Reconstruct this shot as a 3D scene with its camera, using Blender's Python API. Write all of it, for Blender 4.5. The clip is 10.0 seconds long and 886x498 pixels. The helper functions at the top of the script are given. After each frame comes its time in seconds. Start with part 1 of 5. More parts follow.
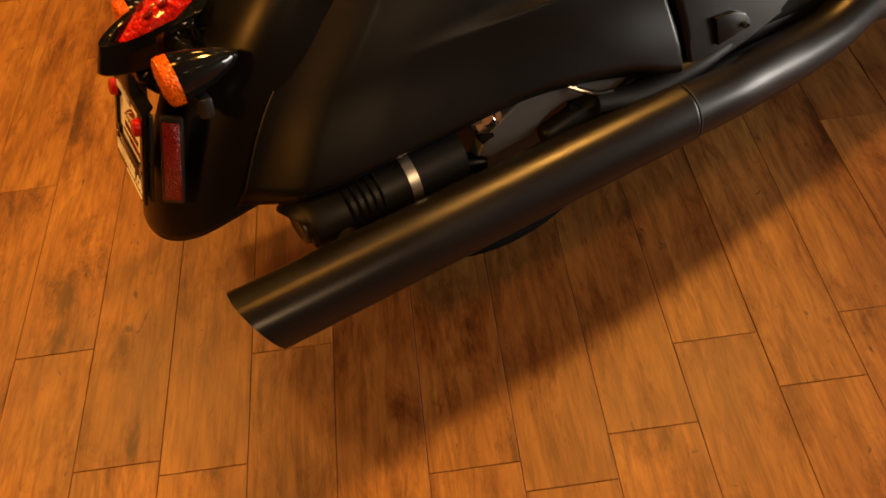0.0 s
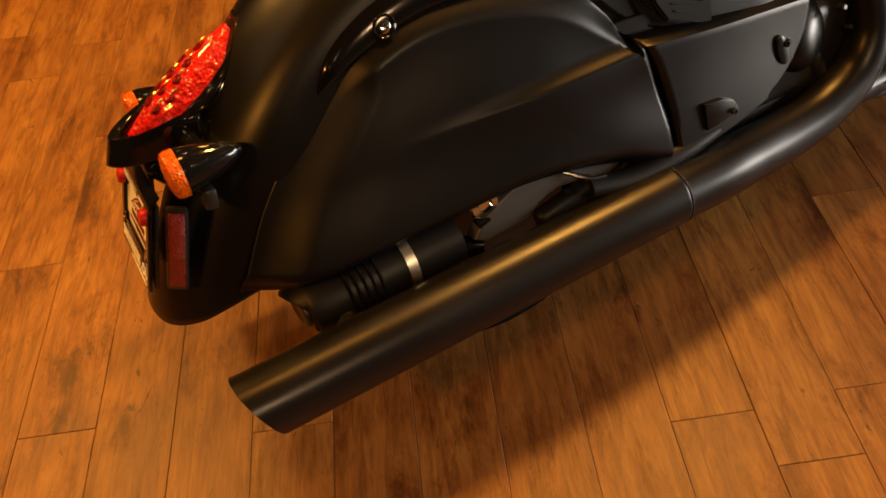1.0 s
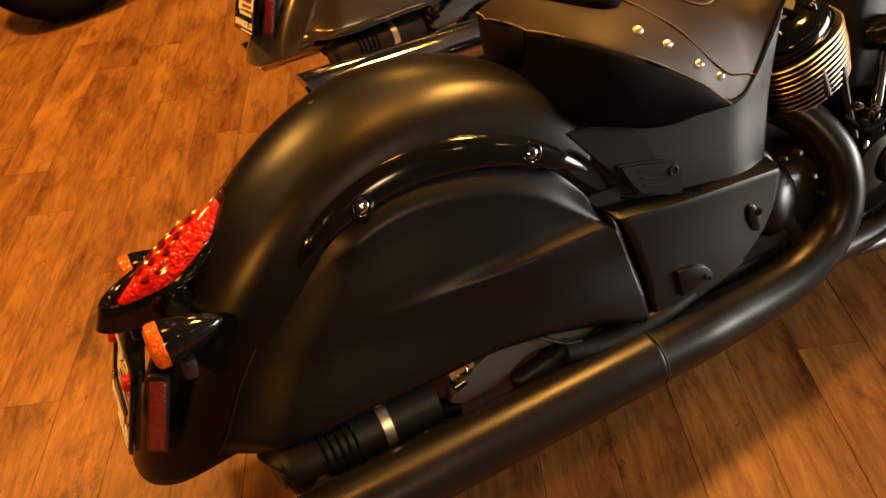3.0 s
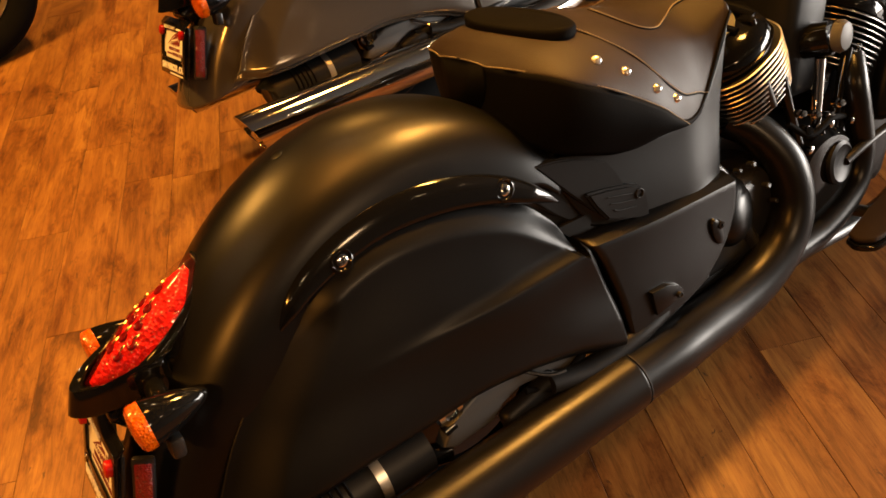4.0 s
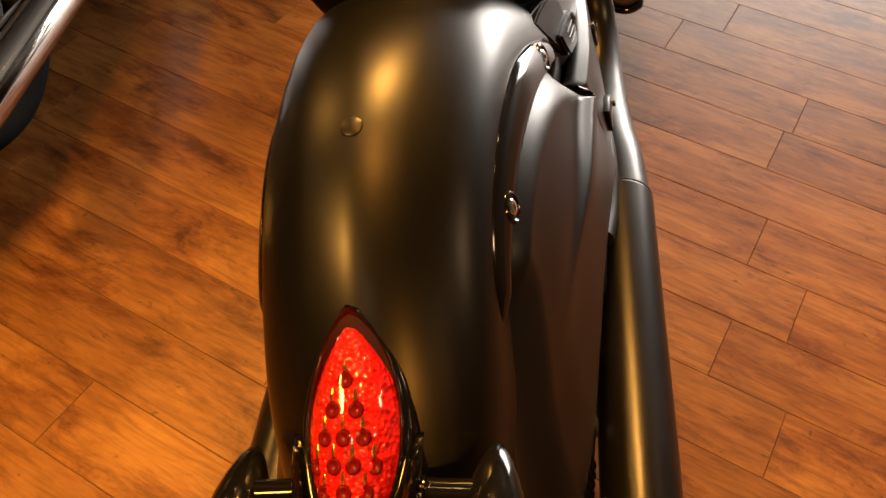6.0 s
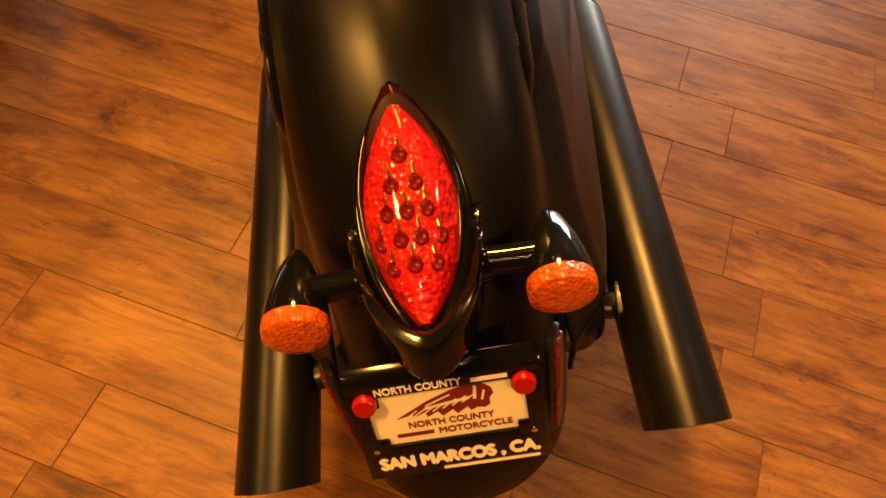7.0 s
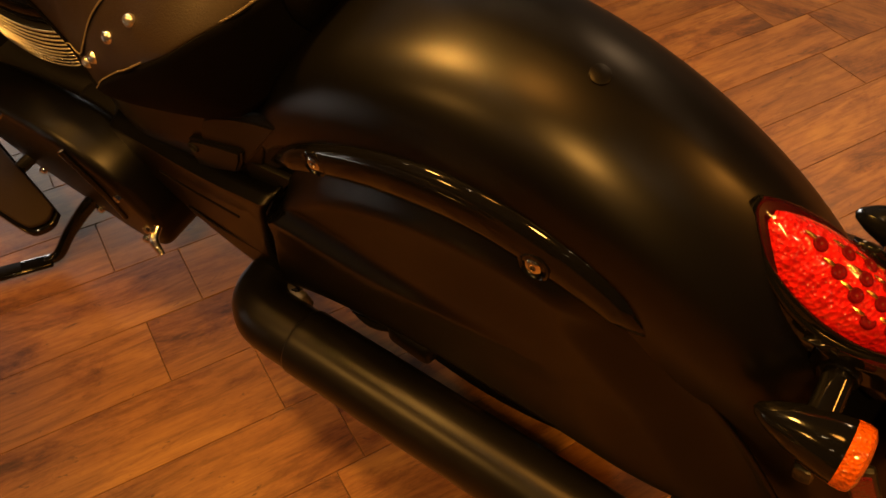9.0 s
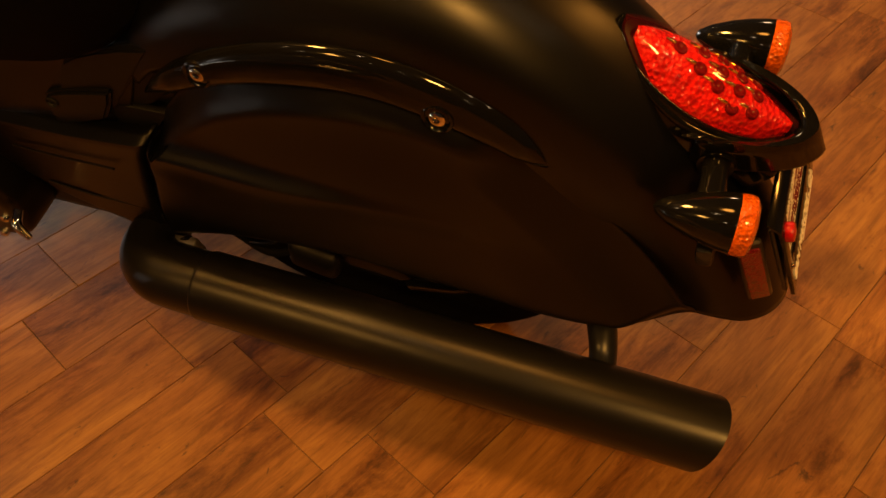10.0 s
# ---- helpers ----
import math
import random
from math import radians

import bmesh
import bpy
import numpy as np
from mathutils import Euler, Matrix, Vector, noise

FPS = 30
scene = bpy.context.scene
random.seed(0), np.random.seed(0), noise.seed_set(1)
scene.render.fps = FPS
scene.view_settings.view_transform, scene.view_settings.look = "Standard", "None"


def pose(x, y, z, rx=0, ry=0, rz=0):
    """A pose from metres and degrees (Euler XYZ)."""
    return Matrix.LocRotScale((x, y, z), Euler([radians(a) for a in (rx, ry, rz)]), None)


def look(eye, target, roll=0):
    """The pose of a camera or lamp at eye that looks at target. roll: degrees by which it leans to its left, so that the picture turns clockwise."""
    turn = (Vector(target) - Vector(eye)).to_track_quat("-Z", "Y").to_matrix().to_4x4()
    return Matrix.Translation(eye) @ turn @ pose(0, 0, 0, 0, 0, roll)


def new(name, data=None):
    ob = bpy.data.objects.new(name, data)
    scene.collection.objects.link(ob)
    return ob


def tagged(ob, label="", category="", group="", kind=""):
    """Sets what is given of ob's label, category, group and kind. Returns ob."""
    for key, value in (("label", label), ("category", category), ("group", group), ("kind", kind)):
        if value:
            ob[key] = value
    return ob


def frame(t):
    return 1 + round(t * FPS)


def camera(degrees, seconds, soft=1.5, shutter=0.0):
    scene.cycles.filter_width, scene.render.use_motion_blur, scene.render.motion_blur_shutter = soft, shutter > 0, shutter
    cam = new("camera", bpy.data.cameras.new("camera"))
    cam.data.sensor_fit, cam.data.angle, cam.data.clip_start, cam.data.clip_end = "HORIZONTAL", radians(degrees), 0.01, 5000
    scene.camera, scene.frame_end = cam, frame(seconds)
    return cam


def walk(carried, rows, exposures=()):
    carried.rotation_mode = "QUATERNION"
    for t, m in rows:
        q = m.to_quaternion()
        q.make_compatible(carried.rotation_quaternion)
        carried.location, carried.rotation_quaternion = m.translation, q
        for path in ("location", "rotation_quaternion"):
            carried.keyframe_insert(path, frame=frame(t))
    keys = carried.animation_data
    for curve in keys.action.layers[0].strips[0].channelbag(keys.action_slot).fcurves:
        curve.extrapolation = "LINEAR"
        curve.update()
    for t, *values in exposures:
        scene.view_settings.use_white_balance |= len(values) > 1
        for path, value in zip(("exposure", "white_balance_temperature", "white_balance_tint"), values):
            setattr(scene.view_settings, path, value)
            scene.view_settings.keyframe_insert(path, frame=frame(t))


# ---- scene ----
# camera and its walk
cam = camera(55.76, 10.0, soft=1.6)
PATH = [
    (0, look((-0.6500, -0.8275, 1.1681), (-0.1298, 0.2945, -0.4037), -7.85)),
    (0.5, look((-0.6415, -0.8233, 1.1892), (-0.0794, 0.3446, -0.3339), -7.75)),
    (1, look((-0.6350, -0.8213, 1.2085), (-0.0595, 0.3898, -0.2755), -7.67)),
    (1.5, look((-0.6238, -0.8245, 1.2280), (-0.0298, 0.4380, -0.2049), -7.69)),
    (2, look((-0.6004, -0.8240, 1.2507), (0.0155, 0.4862, -0.1292), -7.41)),
    (2.5, look((-0.5677, -0.8252, 1.2819), (0.0580, 0.5308, -0.0483), -7.20)),
    (2.7, look((-0.5551, -0.8303, 1.2867), (0.0718, 0.5437, -0.0245), -7.28)),
    (3.8, look((-0.5548, -0.7671, 1.3232), (0.1708, 0.5591, 0.0137), -8.05)),
    (4, look((-0.5934, -0.7464, 1.3270), (0.2002, 0.5392, 0.0166), -7.81)),
    (4.5, look((-0.7087, -0.6494, 1.3007), (0.2861, 0.4576, -0.0353), -2.95)),
    (5, look((-0.7105, -0.4171, 1.2746), (0.3704, 0.5128, -0.1279), -2.83)),
    (5.2, look((-0.6956, -0.3032, 1.2718), (0.4357, 0.4734, -0.1832), -2.23)),
    (6.3, look((-0.8960, 0.1157, 1.2230), (0.3368, 0.0409, -0.3501), 3.09)),
    (6.5, look((-0.9153, 0.1522, 1.2019), (0.2896, 0.0170, -0.3887), 4.28)),
    (7, look((-0.9436, 0.1905, 1.1570), (0.1645, -0.0329, -0.4929), 7.53)),
    (7.5, look((-0.9392, 0.2545, 1.1364), (0.1346, -0.0157, -0.5291), 9.79)),
    (8, look((-0.7700, 0.4002, 1.1124), (0.2816, 0.0829, -0.5590), 7.85)),
    (8.3, look((-0.6401, 0.4785, 1.1335), (0.4084, 0.0140, -0.5051), 4.73)),
    (8.5, look((-0.5735, 0.5271, 1.1345), (0.4527, -0.0958, -0.4652), 5.17)),
    (9, look((-0.4895, 0.7259, 1.1308), (0.2664, -0.3867, -0.3493), 1.16)),
    (9.5, look((-0.4893, 0.8298, 1.0904), (0.0171, -0.4312, -0.3770), -0.71)),
    (10, look((-0.4763, 0.8703, 1.0673), (-0.0712, -0.4238, -0.4028), 1.79)),
]
EXPOSURES = [(0.0, -0.12), (1.5, -0.02), (2.7, 0.1), (3.8, 0.25), (5.2, 0.26), (6.3, 0.16), (7.5, 0.13), (8.3, 0.0), (9.0, -0.28), (10.0, -0.42)]
walk(cam, PATH, EXPOSURES)

# world: a closed showroom, so only a faint warm remainder
world = bpy.data.worlds.new("world")
scene.world = world
world.use_nodes = True
world.node_tree.nodes["Background"].inputs[0].default_value = (0.03, 0.02, 0.012, 1)
world.node_tree.nodes["Background"].inputs[1].default_value = 0.3

CEILING = 3.0
WARM = (1.0, 0.37, 0.05)


def can_light(x, y, watts, tint, aim, spread, size=0.42):
    """A recessed ceiling light: the lamp sits in its can, some of them turned towards the machines."""
    d = bpy.data.lights.new("can_lamp", "AREA")
    d.shape, d.size, d.energy, d.color = "DISK", size, watts, tint
    d.spread = radians(spread)
    ob = new("can_lamp", d)
    ob.matrix_world = look((x, y, CEILING - 0.05 if aim else CEILING - 0.012), aim or (x, y, 0))
    return ob


GOLDEN = (1.0, 0.45, 0.08)
CANS = [  # x, y, watts, tint, aim, spread
    (1.22, 0.45, 23, GOLDEN, (-1.0, -0.25, 0), 62),
    (-1.35, 2.0, 86, GOLDEN, None, 125),
    (-0.1, 0.35, 11, WARM, None, 125),
    (1.4, 3.0, 84, GOLDEN, None, 125),
    (-0.3, -3.6, 78, (1.0, 0.62, 0.32), None, 125),
    (-3.2, -1.2, 105, WARM, None, 125),
    (3.4, -1.8, 6, WARM, None, 125),
    (-3.4, 4.2, 55, GOLDEN, None, 125),
    (4.2, 3.4, 36, WARM, None, 125)]
for can in CANS:
    can_light(*can)
SPOTS = [(-2.3, -2.4), (-1.5, -2.4), (0.9, -2.4), (1.8, -2.4), (-2.5, 0.7), (-1.9, 0.7), (0.4, 1.3), (2.2, 1.3), (-0.6, 3.3), (0.3, 3.3), (2.4, 3.3), (-2.4, 3.3)]  # small spots
# daylight through the glass shop front
win = bpy.data.lights.new("window_light", "AREA")
win.shape, win.size, win.size_y, win.energy, win.color = "RECTANGLE", 3.8, 1.6, 600, (1.0, 0.92, 0.83)
new("window_light", win).matrix_world = look((5.93, -2.8, 0.95), (0, -2.8, 0.95))

# ---- materials ----
MATS = {}


def mat(name, color, rough=0.5, metal=0.0, coat=0.0, coat_rough=0.05, spec=0.5, trans=0.0, ior=1.45):
    if name in MATS:
        return MATS[name]
    m = bpy.data.materials.new(name)
    m.use_nodes = True
    b = m.node_tree.nodes["Principled BSDF"]
    b.inputs["Base Color"].default_value = (*color, 1)
    b.inputs["Roughness"].default_value = rough
    b.inputs["Metallic"].default_value = metal
    b.inputs["Coat Weight"].default_value = coat
    b.inputs["Coat Roughness"].default_value = coat_rough
    b.inputs["Specular IOR Level"].default_value = spec
    b.inputs["Transmission Weight"].default_value = trans
    b.inputs["IOR"].default_value = ior
    MATS[name] = m
    return m


def node(m, kind, **values):
    n = m.node_tree.nodes.new(kind)
    for k, v in values.items():
        n.inputs[k.replace("_", " ")].default_value = v
    return n


def grain(m, scale=400.0, bump=0.15, rough_var=0.06, dist=0.0004, scale2=6.0, colour_var=0.0):
    """Fine relief and uneven gloss, at two scales."""
    t, b = m.node_tree, m.node_tree.nodes["Principled BSDF"]
    co = t.nodes.new("ShaderNodeTexCoord")
    fine = node(m, "ShaderNodeTexNoise", Scale=scale, Detail=3.0)
    wide = node(m, "ShaderNodeTexNoise", Scale=scale2, Detail=4.0)
    for n in (fine, wide):
        t.links.new(co.outputs["Object"], n.inputs["Vector"])
    bp = node(m, "ShaderNodeBump", Strength=bump, Distance=dist)
    t.links.new(fine.outputs["Fac"], bp.inputs["Height"])
    t.links.new(bp.outputs["Normal"], b.inputs["Normal"])
    base = b.inputs["Roughness"].default_value
    r = node(m, "ShaderNodeMapRange")
    r.inputs["From Min"].default_value, r.inputs["From Max"].default_value = 0.3, 0.7
    r.inputs["To Min"].default_value, r.inputs["To Max"].default_value = base - rough_var, base + rough_var
    t.links.new(wide.outputs["Fac"], r.inputs["Value"])
    t.links.new(r.outputs["Result"], b.inputs["Roughness"])
    if colour_var:
        c = b.inputs["Base Color"].default_value[:3]
        mix = t.nodes.new("ShaderNodeMix")
        mix.data_type = "RGBA"
        mix.inputs["A"].default_value = (*[x * (1 - colour_var) for x in c], 1)
        mix.inputs["B"].default_value = (*[min(1, x * (1 + colour_var)) for x in c], 1)
        t.links.new(wide.outputs["Fac"], mix.inputs["Factor"])
        t.links.new(mix.outputs["Result"], b.inputs["Base Color"])
    return m


MATTE = grain(mat("matte_black_paint", (0.0018, 0.0018, 0.0018), 0.335, spec=0.40), 900, 0.08, 0.03)
PIPE = grain(mat("matte_black_ceramic", (0.0045, 0.0042, 0.004), 0.31, spec=0.34), 700, 0.10, 0.04)
GLOSS = grain(mat("gloss_black_paint", (0.004, 0.004, 0.004), 0.09, spec=0.42), 300, 0.02, 0.03)
SATIN = grain(mat("satin_black_engine", (0.012, 0.012, 0.012), 0.32), 260, 0.2, 0.08)
CHROME = grain(mat("chrome", (0.72, 0.69, 0.65), 0.07, metal=1.0), 300, 0.02, 0.03)
STEEL = grain(mat("brushed_steel", (0.5, 0.48, 0.45), 0.35, metal=1.0), 500, 0.2, 0.1)
GREYPAINT = grain(mat("gloss_grey_paint", (0.075, 0.066, 0.056), 0.18, coat=0.8, metal=0.3), 900, 0.03, 0.03)
# saddle top: the warm light on the leather is put into its colour
LEATHER_LIT = grain(mat("black_leather", (0.022, 0.014, 0.009), 0.52, spec=0.30), 520, 0.55, 0.08, 0.0009, 9.0, 0.3)
# darker copy of that leather: shade on flanks and back is in the colour
LEATHER_DARK = grain(mat("black_leather_dark", (0.003, 0.0028, 0.0026), 0.70, spec=0.06), 520, 0.5, 0.06, 0.0008, 9.0, 0.25)
THREAD = grain(mat("tan_thread", (0.28, 0.23, 0.16), 0.8), 2000, 0.4, 0.05)
RUBBER = grain(mat("rubber", (0.0035, 0.0035, 0.0035), 0.78, spec=0.06), 500, 0.4, 0.08, 0.0008, 12.0, 0.3)
PADRUBBER = grain(mat("board_rubber", (0.024, 0.016, 0.011), 0.82, spec=0.2), 300, 0.5, 0.08, 0.001, 12.0, 0.3)
RED = mat("red_lens", (0.22, 0.002, 0.002), 0.03, coat=1.0)
RED.node_tree.nodes["Principled BSDF"].inputs["Alpha"].default_value = 0.10
REDDEEP = mat("red_reflector", (0.17, 0.004, 0.005), 0.10, coat=0.5)
REDBACK = mat("red_lamp_bowl", (0.80, 0.014, 0.010), 0.16, coat=1.0)


def facets(m, scale, strength, dist):
    """Small tilted facets, as in a moulded reflector."""
    t, b = m.node_tree, m.node_tree.nodes["Principled BSDF"]
    co = t.nodes.new("ShaderNodeTexCoord")
    v = node(m, "ShaderNodeTexVoronoi", Scale=scale)
    v.feature = "F1"
    t.links.new(co.outputs["Object"], v.inputs["Vector"])
    bp = node(m, "ShaderNodeBump", Strength=strength, Distance=dist)
    t.links.new(v.outputs["Distance"], bp.inputs["Height"])
    t.links.new(bp.outputs["Normal"], b.inputs["Normal"])
    c = b.inputs["Base Color"].default_value[:3]
    mix = t.nodes.new("ShaderNodeMix")
    mix.data_type = "RGBA"
    mix.inputs["A"].default_value, mix.inputs["B"].default_value = (*c, 1), (*[x * 0.62 for x in c], 1)
    w = node(m, "ShaderNodeTexNoise", Scale=scale * 0.5, Detail=2.0)
    t.links.new(co.outputs["Object"], w.inputs["Vector"])
    k = node(m, "ShaderNodeMapRange")
    k.inputs["From Min"].default_value, k.inputs["From Max"].default_value = 0.5, 0.66
    t.links.new(w.outputs["Fac"], k.inputs["Value"])
    t.links.new(k.outputs["Result"], mix.inputs["Factor"])
    t.links.new(mix.outputs["Result"], b.inputs["Base Color"])
    return m


facets(REDBACK, 190.0, 0.5, 0.007)
facets(REDDEEP, 420.0, 0.8, 0.003)
REDSCREW = grain(mat("red_screw", (0.36, 0.006, 0.008), 0.16), 500, 0.2, 0.04)
BULB = mat("dark_bulb", (0.12, 0.004, 0.004), 0.22, spec=0.2)
GOLD = mat("glint_gold", (1.0, 0.62, 0.16), 0.22, metal=1.0)
AMBER = facets(mat("amber_lens", (0.64, 0.105, 0.0), 0.16, coat=0.6, spec=0.4), 260.0, 0.55, 0.005)
CREAM = grain(mat("plate_card", (0.86, 0.86, 0.80), 0.5), 300, 0.1, 0.05, 0.0004, 9.0, 0.05)
INK = mat("maroon_ink", (0.16, 0.012, 0.012), 0.6)
WHITE = mat("white_letters", (0.88, 0.88, 0.85), 0.5)
PLASTIC = grain(mat("black_plastic", (0.012, 0.012, 0.012), 0.28), 300, 0.1, 0.06)
SOCKET = grain(mat("dull_black_plastic", (0.005, 0.005, 0.005), 0.42, spec=0.28), 300, 0.1, 0.05)
GLOW = mat("spot_glow", (1.0, 0.6, 0.25), 0.4)
GLOW.node_tree.nodes["Principled BSDF"].inputs["Emission Color"].default_value = (1.0, 0.66, 0.34, 1)
GLOW.node_tree.nodes["Principled BSDF"].inputs["Emission Strength"].default_value = 110.0
DARKHOLE = mat("dark_socket", (0.004, 0.004, 0.004), 0.6)
STUD = grain(mat("bright_nickel", (0.85, 0.85, 0.85), 0.28, metal=1.0), 600, 0.1, 0.05)
GREYPLATE = grain(mat("grey_satin_paint", (0.055, 0.055, 0.055), 0.38), 400, 0.1, 0.05)
ALLOY = grain(mat("gold_alloy", (0.55, 0.38, 0.16), 0.35, metal=1.0), 400, 0.1, 0.05)
DULLMETAL = grain(mat("dull_metal", (0.10, 0.098, 0.095), 0.5, spec=0.3), 400, 0.1, 0.05)
FIN = grain(mat("machined_fin", (0.62, 0.60, 0.57), 0.26, metal=1.0), 600, 0.1, 0.06)


def plank_material():
    """Wood-look porcelain planks: grain along the length, knots, dark smoky patches, tone by plank."""
    m = mat("wood_look_tile", (0.3, 0.14, 0.05), 0.42, spec=0.34)
    t, b = m.node_tree, m.node_tree.nodes["Principled BSDF"]
    link = t.links.new
    co, info = t.nodes.new("ShaderNodeTexCoord"), t.nodes.new("ShaderNodeObjectInfo")
    mul = t.nodes.new("ShaderNodeVectorMath")
    mul.operation = "MULTIPLY_ADD"
    comb = t.nodes.new("ShaderNodeCombineXYZ")
    for i, k in enumerate((37.0, 91.0, 13.0)):
        mm = t.nodes.new("ShaderNodeMath")
        mm.operation = "MULTIPLY"
        mm.inputs[1].default_value = k
        link(info.outputs["Random"], mm.inputs[0])
        link(mm.outputs[0], comb.inputs[i])
    mul.inputs[1].default_value = (1, 1, 1)
    link(co.outputs["Object"], mul.inputs[0])
    link(comb.outputs[0], mul.inputs[2])

    def stretched(sx, sy, scale, detail, rough=0.6, distortion=0.0):
        mp = t.nodes.new("ShaderNodeMapping")
        mp.inputs["Scale"].default_value = (sx, sy, 1)
        link(mul.outputs[0], mp.inputs["Vector"])
        n = node(m, "ShaderNodeTexNoise", Scale=scale, Detail=detail, Roughness=rough, Distortion=distortion)
        link(mp.outputs[0], n.inputs["Vector"])
        return n.outputs["Fac"]

    def ramp(src, stops):
        r = t.nodes.new("ShaderNodeValToRGB")
        e = r.color_ramp.elements
        while len(e) < len(stops):
            e.new(0.5)
        for el, (p, c) in zip(e, stops):
            el.position, el.color = p, (*c, 1)
        link(src, r.inputs[0])
        return r.outputs[0]

    def blend(kind, fac, a, bb):
        x = t.nodes.new("ShaderNodeMix")
        x.data_type, x.blend_type = "RGBA", kind
        x.inputs["Factor"].default_value = fac if isinstance(fac, float) else 1.0
        if not isinstance(fac, float):
            link(fac, x.inputs["Factor"])
        for src, key in ((a, "A"), (bb, "B")):
            if isinstance(src, tuple):
                x.inputs[key].default_value = (*src, 1)
            else:
                link(src, x.inputs[key])
        return x.outputs["Result"]

    fine = stretched(0.05, 1.0, 240.0, 6.0, 0.7, 0.5)
    streak = stretched(0.12, 1.0, 50.0, 6.0, 0.68, 1.0)
    broad = stretched(0.30, 1.0, 9.0, 6.0, 0.66, 0.6)
    patch = stretched(0.40, 1.0, 10.0, 7.0, 0.72, 0.4)
    knot = stretched(0.45, 1.0, 30.0, 5.0, 0.70, 1.8)
    col = ramp(broad, [(0.28, (0.145, 0.058, 0.015)), (0.5, (0.232, 0.110, 0.028)), (0.72, (0.310, 0.164, 0.042))])
    col = blend("MULTIPLY", 0.62, col, ramp(streak, [(0.36, (0.45, 0.36, 0.30)), (0.56, (1.05, 1.05, 1.05))]))
    col = blend("MULTIPLY", 0.32, col, ramp(fine, [(0.36, (0.50, 0.44, 0.40)), (0.58, (1.08, 1.08, 1.08))]))
    col = blend("MIX", ramp(knot, [(0.63, (0, 0, 0)), (0.71, (0.85, 0.85, 0.85))]), col, (0.050, 0.026, 0.014))
    col = blend("MULTIPLY", 0.92, col, ramp(patch, [(0.34, (0.28, 0.22, 0.18)), (0.42, (0.72, 0.62, 0.55)), (0.50, (1, 1, 1))]))
    tone = ramp(info.outputs["Random"], [(0.0, (0.86, 0.82, 0.78)), (1.0, (1.08, 1.06, 1.03))])
    col = blend("MULTIPLY", 1.0, col, tone)
    link(col, b.inputs["Base Color"])
    rr = node(m, "ShaderNodeMapRange")
    rr.inputs["To Min"].default_value, rr.inputs["To Max"].default_value = 0.34, 0.52
    link(broad, rr.inputs["Value"])
    link(rr.outputs["Result"], b.inputs["Roughness"])
    bp = node(m, "ShaderNodeBump", Strength=0.25, Distance=0.0012)
    link(fine, bp.inputs["Height"])
    link(bp.outputs["Normal"], b.inputs["Normal"])
    return m


TILE = plank_material()
GROUT = grain(mat("grout", (0.095, 0.048, 0.019), 0.85), 300, 0.4, 0.05, 0.001, 7.0, 0.3)
PLASTER = grain(mat("wall_plaster", (0.035, 0.030, 0.026), 0.8), 120, 0.3, 0.05, 0.002, 1.5, 0.15)
CEIL = grain(mat("ceiling_paint", (0.018, 0.016, 0.014), 0.85), 120, 0.3, 0.05, 0.002, 1.5, 0.15)
GLASS = mat("window_glass", (0.9, 0.93, 0.92), 0.02, trans=1.0, ior=1.45)

# ---- mesh helpers ----


def mesh(name, verts, faces, smooth=True):
    me = bpy.data.meshes.new(name)
    me.from_pydata([tuple(map(float, v)) for v in verts], [], faces)
    me.validate()
    bm = bmesh.new()
    bm.from_mesh(me)
    bmesh.ops.recalc_face_normals(bm, faces=bm.faces)
    bm.to_mesh(me)
    bm.free()
    if smooth:
        me.shade_smooth()
        me.set_sharp_from_angle(angle=radians(38))
    return me


def part(name, me, material, parent, label=""):
    """Links a mesh or a bmesh as one mesh object under a thing or a part."""
    if isinstance(me, bmesh.types.BMesh):
        bm, me = me, bpy.data.meshes.new(name)
        bm.to_mesh(me)
        bm.free()
        me.shade_smooth()
        me.set_sharp_from_angle(angle=radians(38))
    me.materials.clear()
    me.materials.append(material)
    ob = new(name, me)
    while parent is not None and parent.parent is not None and parent.parent.parent is not None:
        parent = parent.parent  # thing, part, sub-part, no deeper
    ob.parent = parent
    if label:
        ob["label"] = label
    return ob


def thing(name, label, category, m=None, group=""):
    e = new(name)
    e.empty_display_size = 0.1
    if m is not None:
        e.matrix_world = m
    return tagged(e, label, category, group)


def sheet(ob, thick, offset=-1.0):
    s = ob.modifiers.new("thickness", "SOLIDIFY")
    s.thickness, s.offset = thick, offset
    return ob


def grid_faces(nu, nv, wrap_u=False, wrap_v=False):
    out = []
    for i in range(nu if wrap_u else nu - 1):
        for j in range(nv if wrap_v else nv - 1):
            a, b = i * nv + j, ((i + 1) % nu) * nv + j
            c, d = ((i + 1) % nu) * nv + (j + 1) % nv, i * nv + (j + 1) % nv
            out.append((a, b, c, d))
    return out


def surface(fn, nu, nv, u0=0.0, u1=1.0, v0=0.0, v1=1.0):
    vs = [fn(u0 + (u1 - u0) * i / (nu - 1), v0 + (v1 - v0) * j / (nv - 1)) for i in range(nu) for j in range(nv)]
    return mesh("surface", vs, grid_faces(nu, nv))


def spline(pts, n):
    """Catmull-Rom through the points, n samples."""
    p = np.array(pts, float)
    p = np.vstack([2 * p[0] - p[1], p, 2 * p[-1] - p[-2]])
    out = []
    m = len(p) - 3
    for s in np.linspace(0, m - 1e-9, n):
        i = int(s)
        t = s - i
        a, b, c, d = p[i:i + 4]
        out.append(0.5 * (2 * b + (c - a) * t + (2 * a - 5 * b + 4 * c - d) * t * t + (3 * b - a - 3 * c + d) * t ** 3))
    return np.array(out)


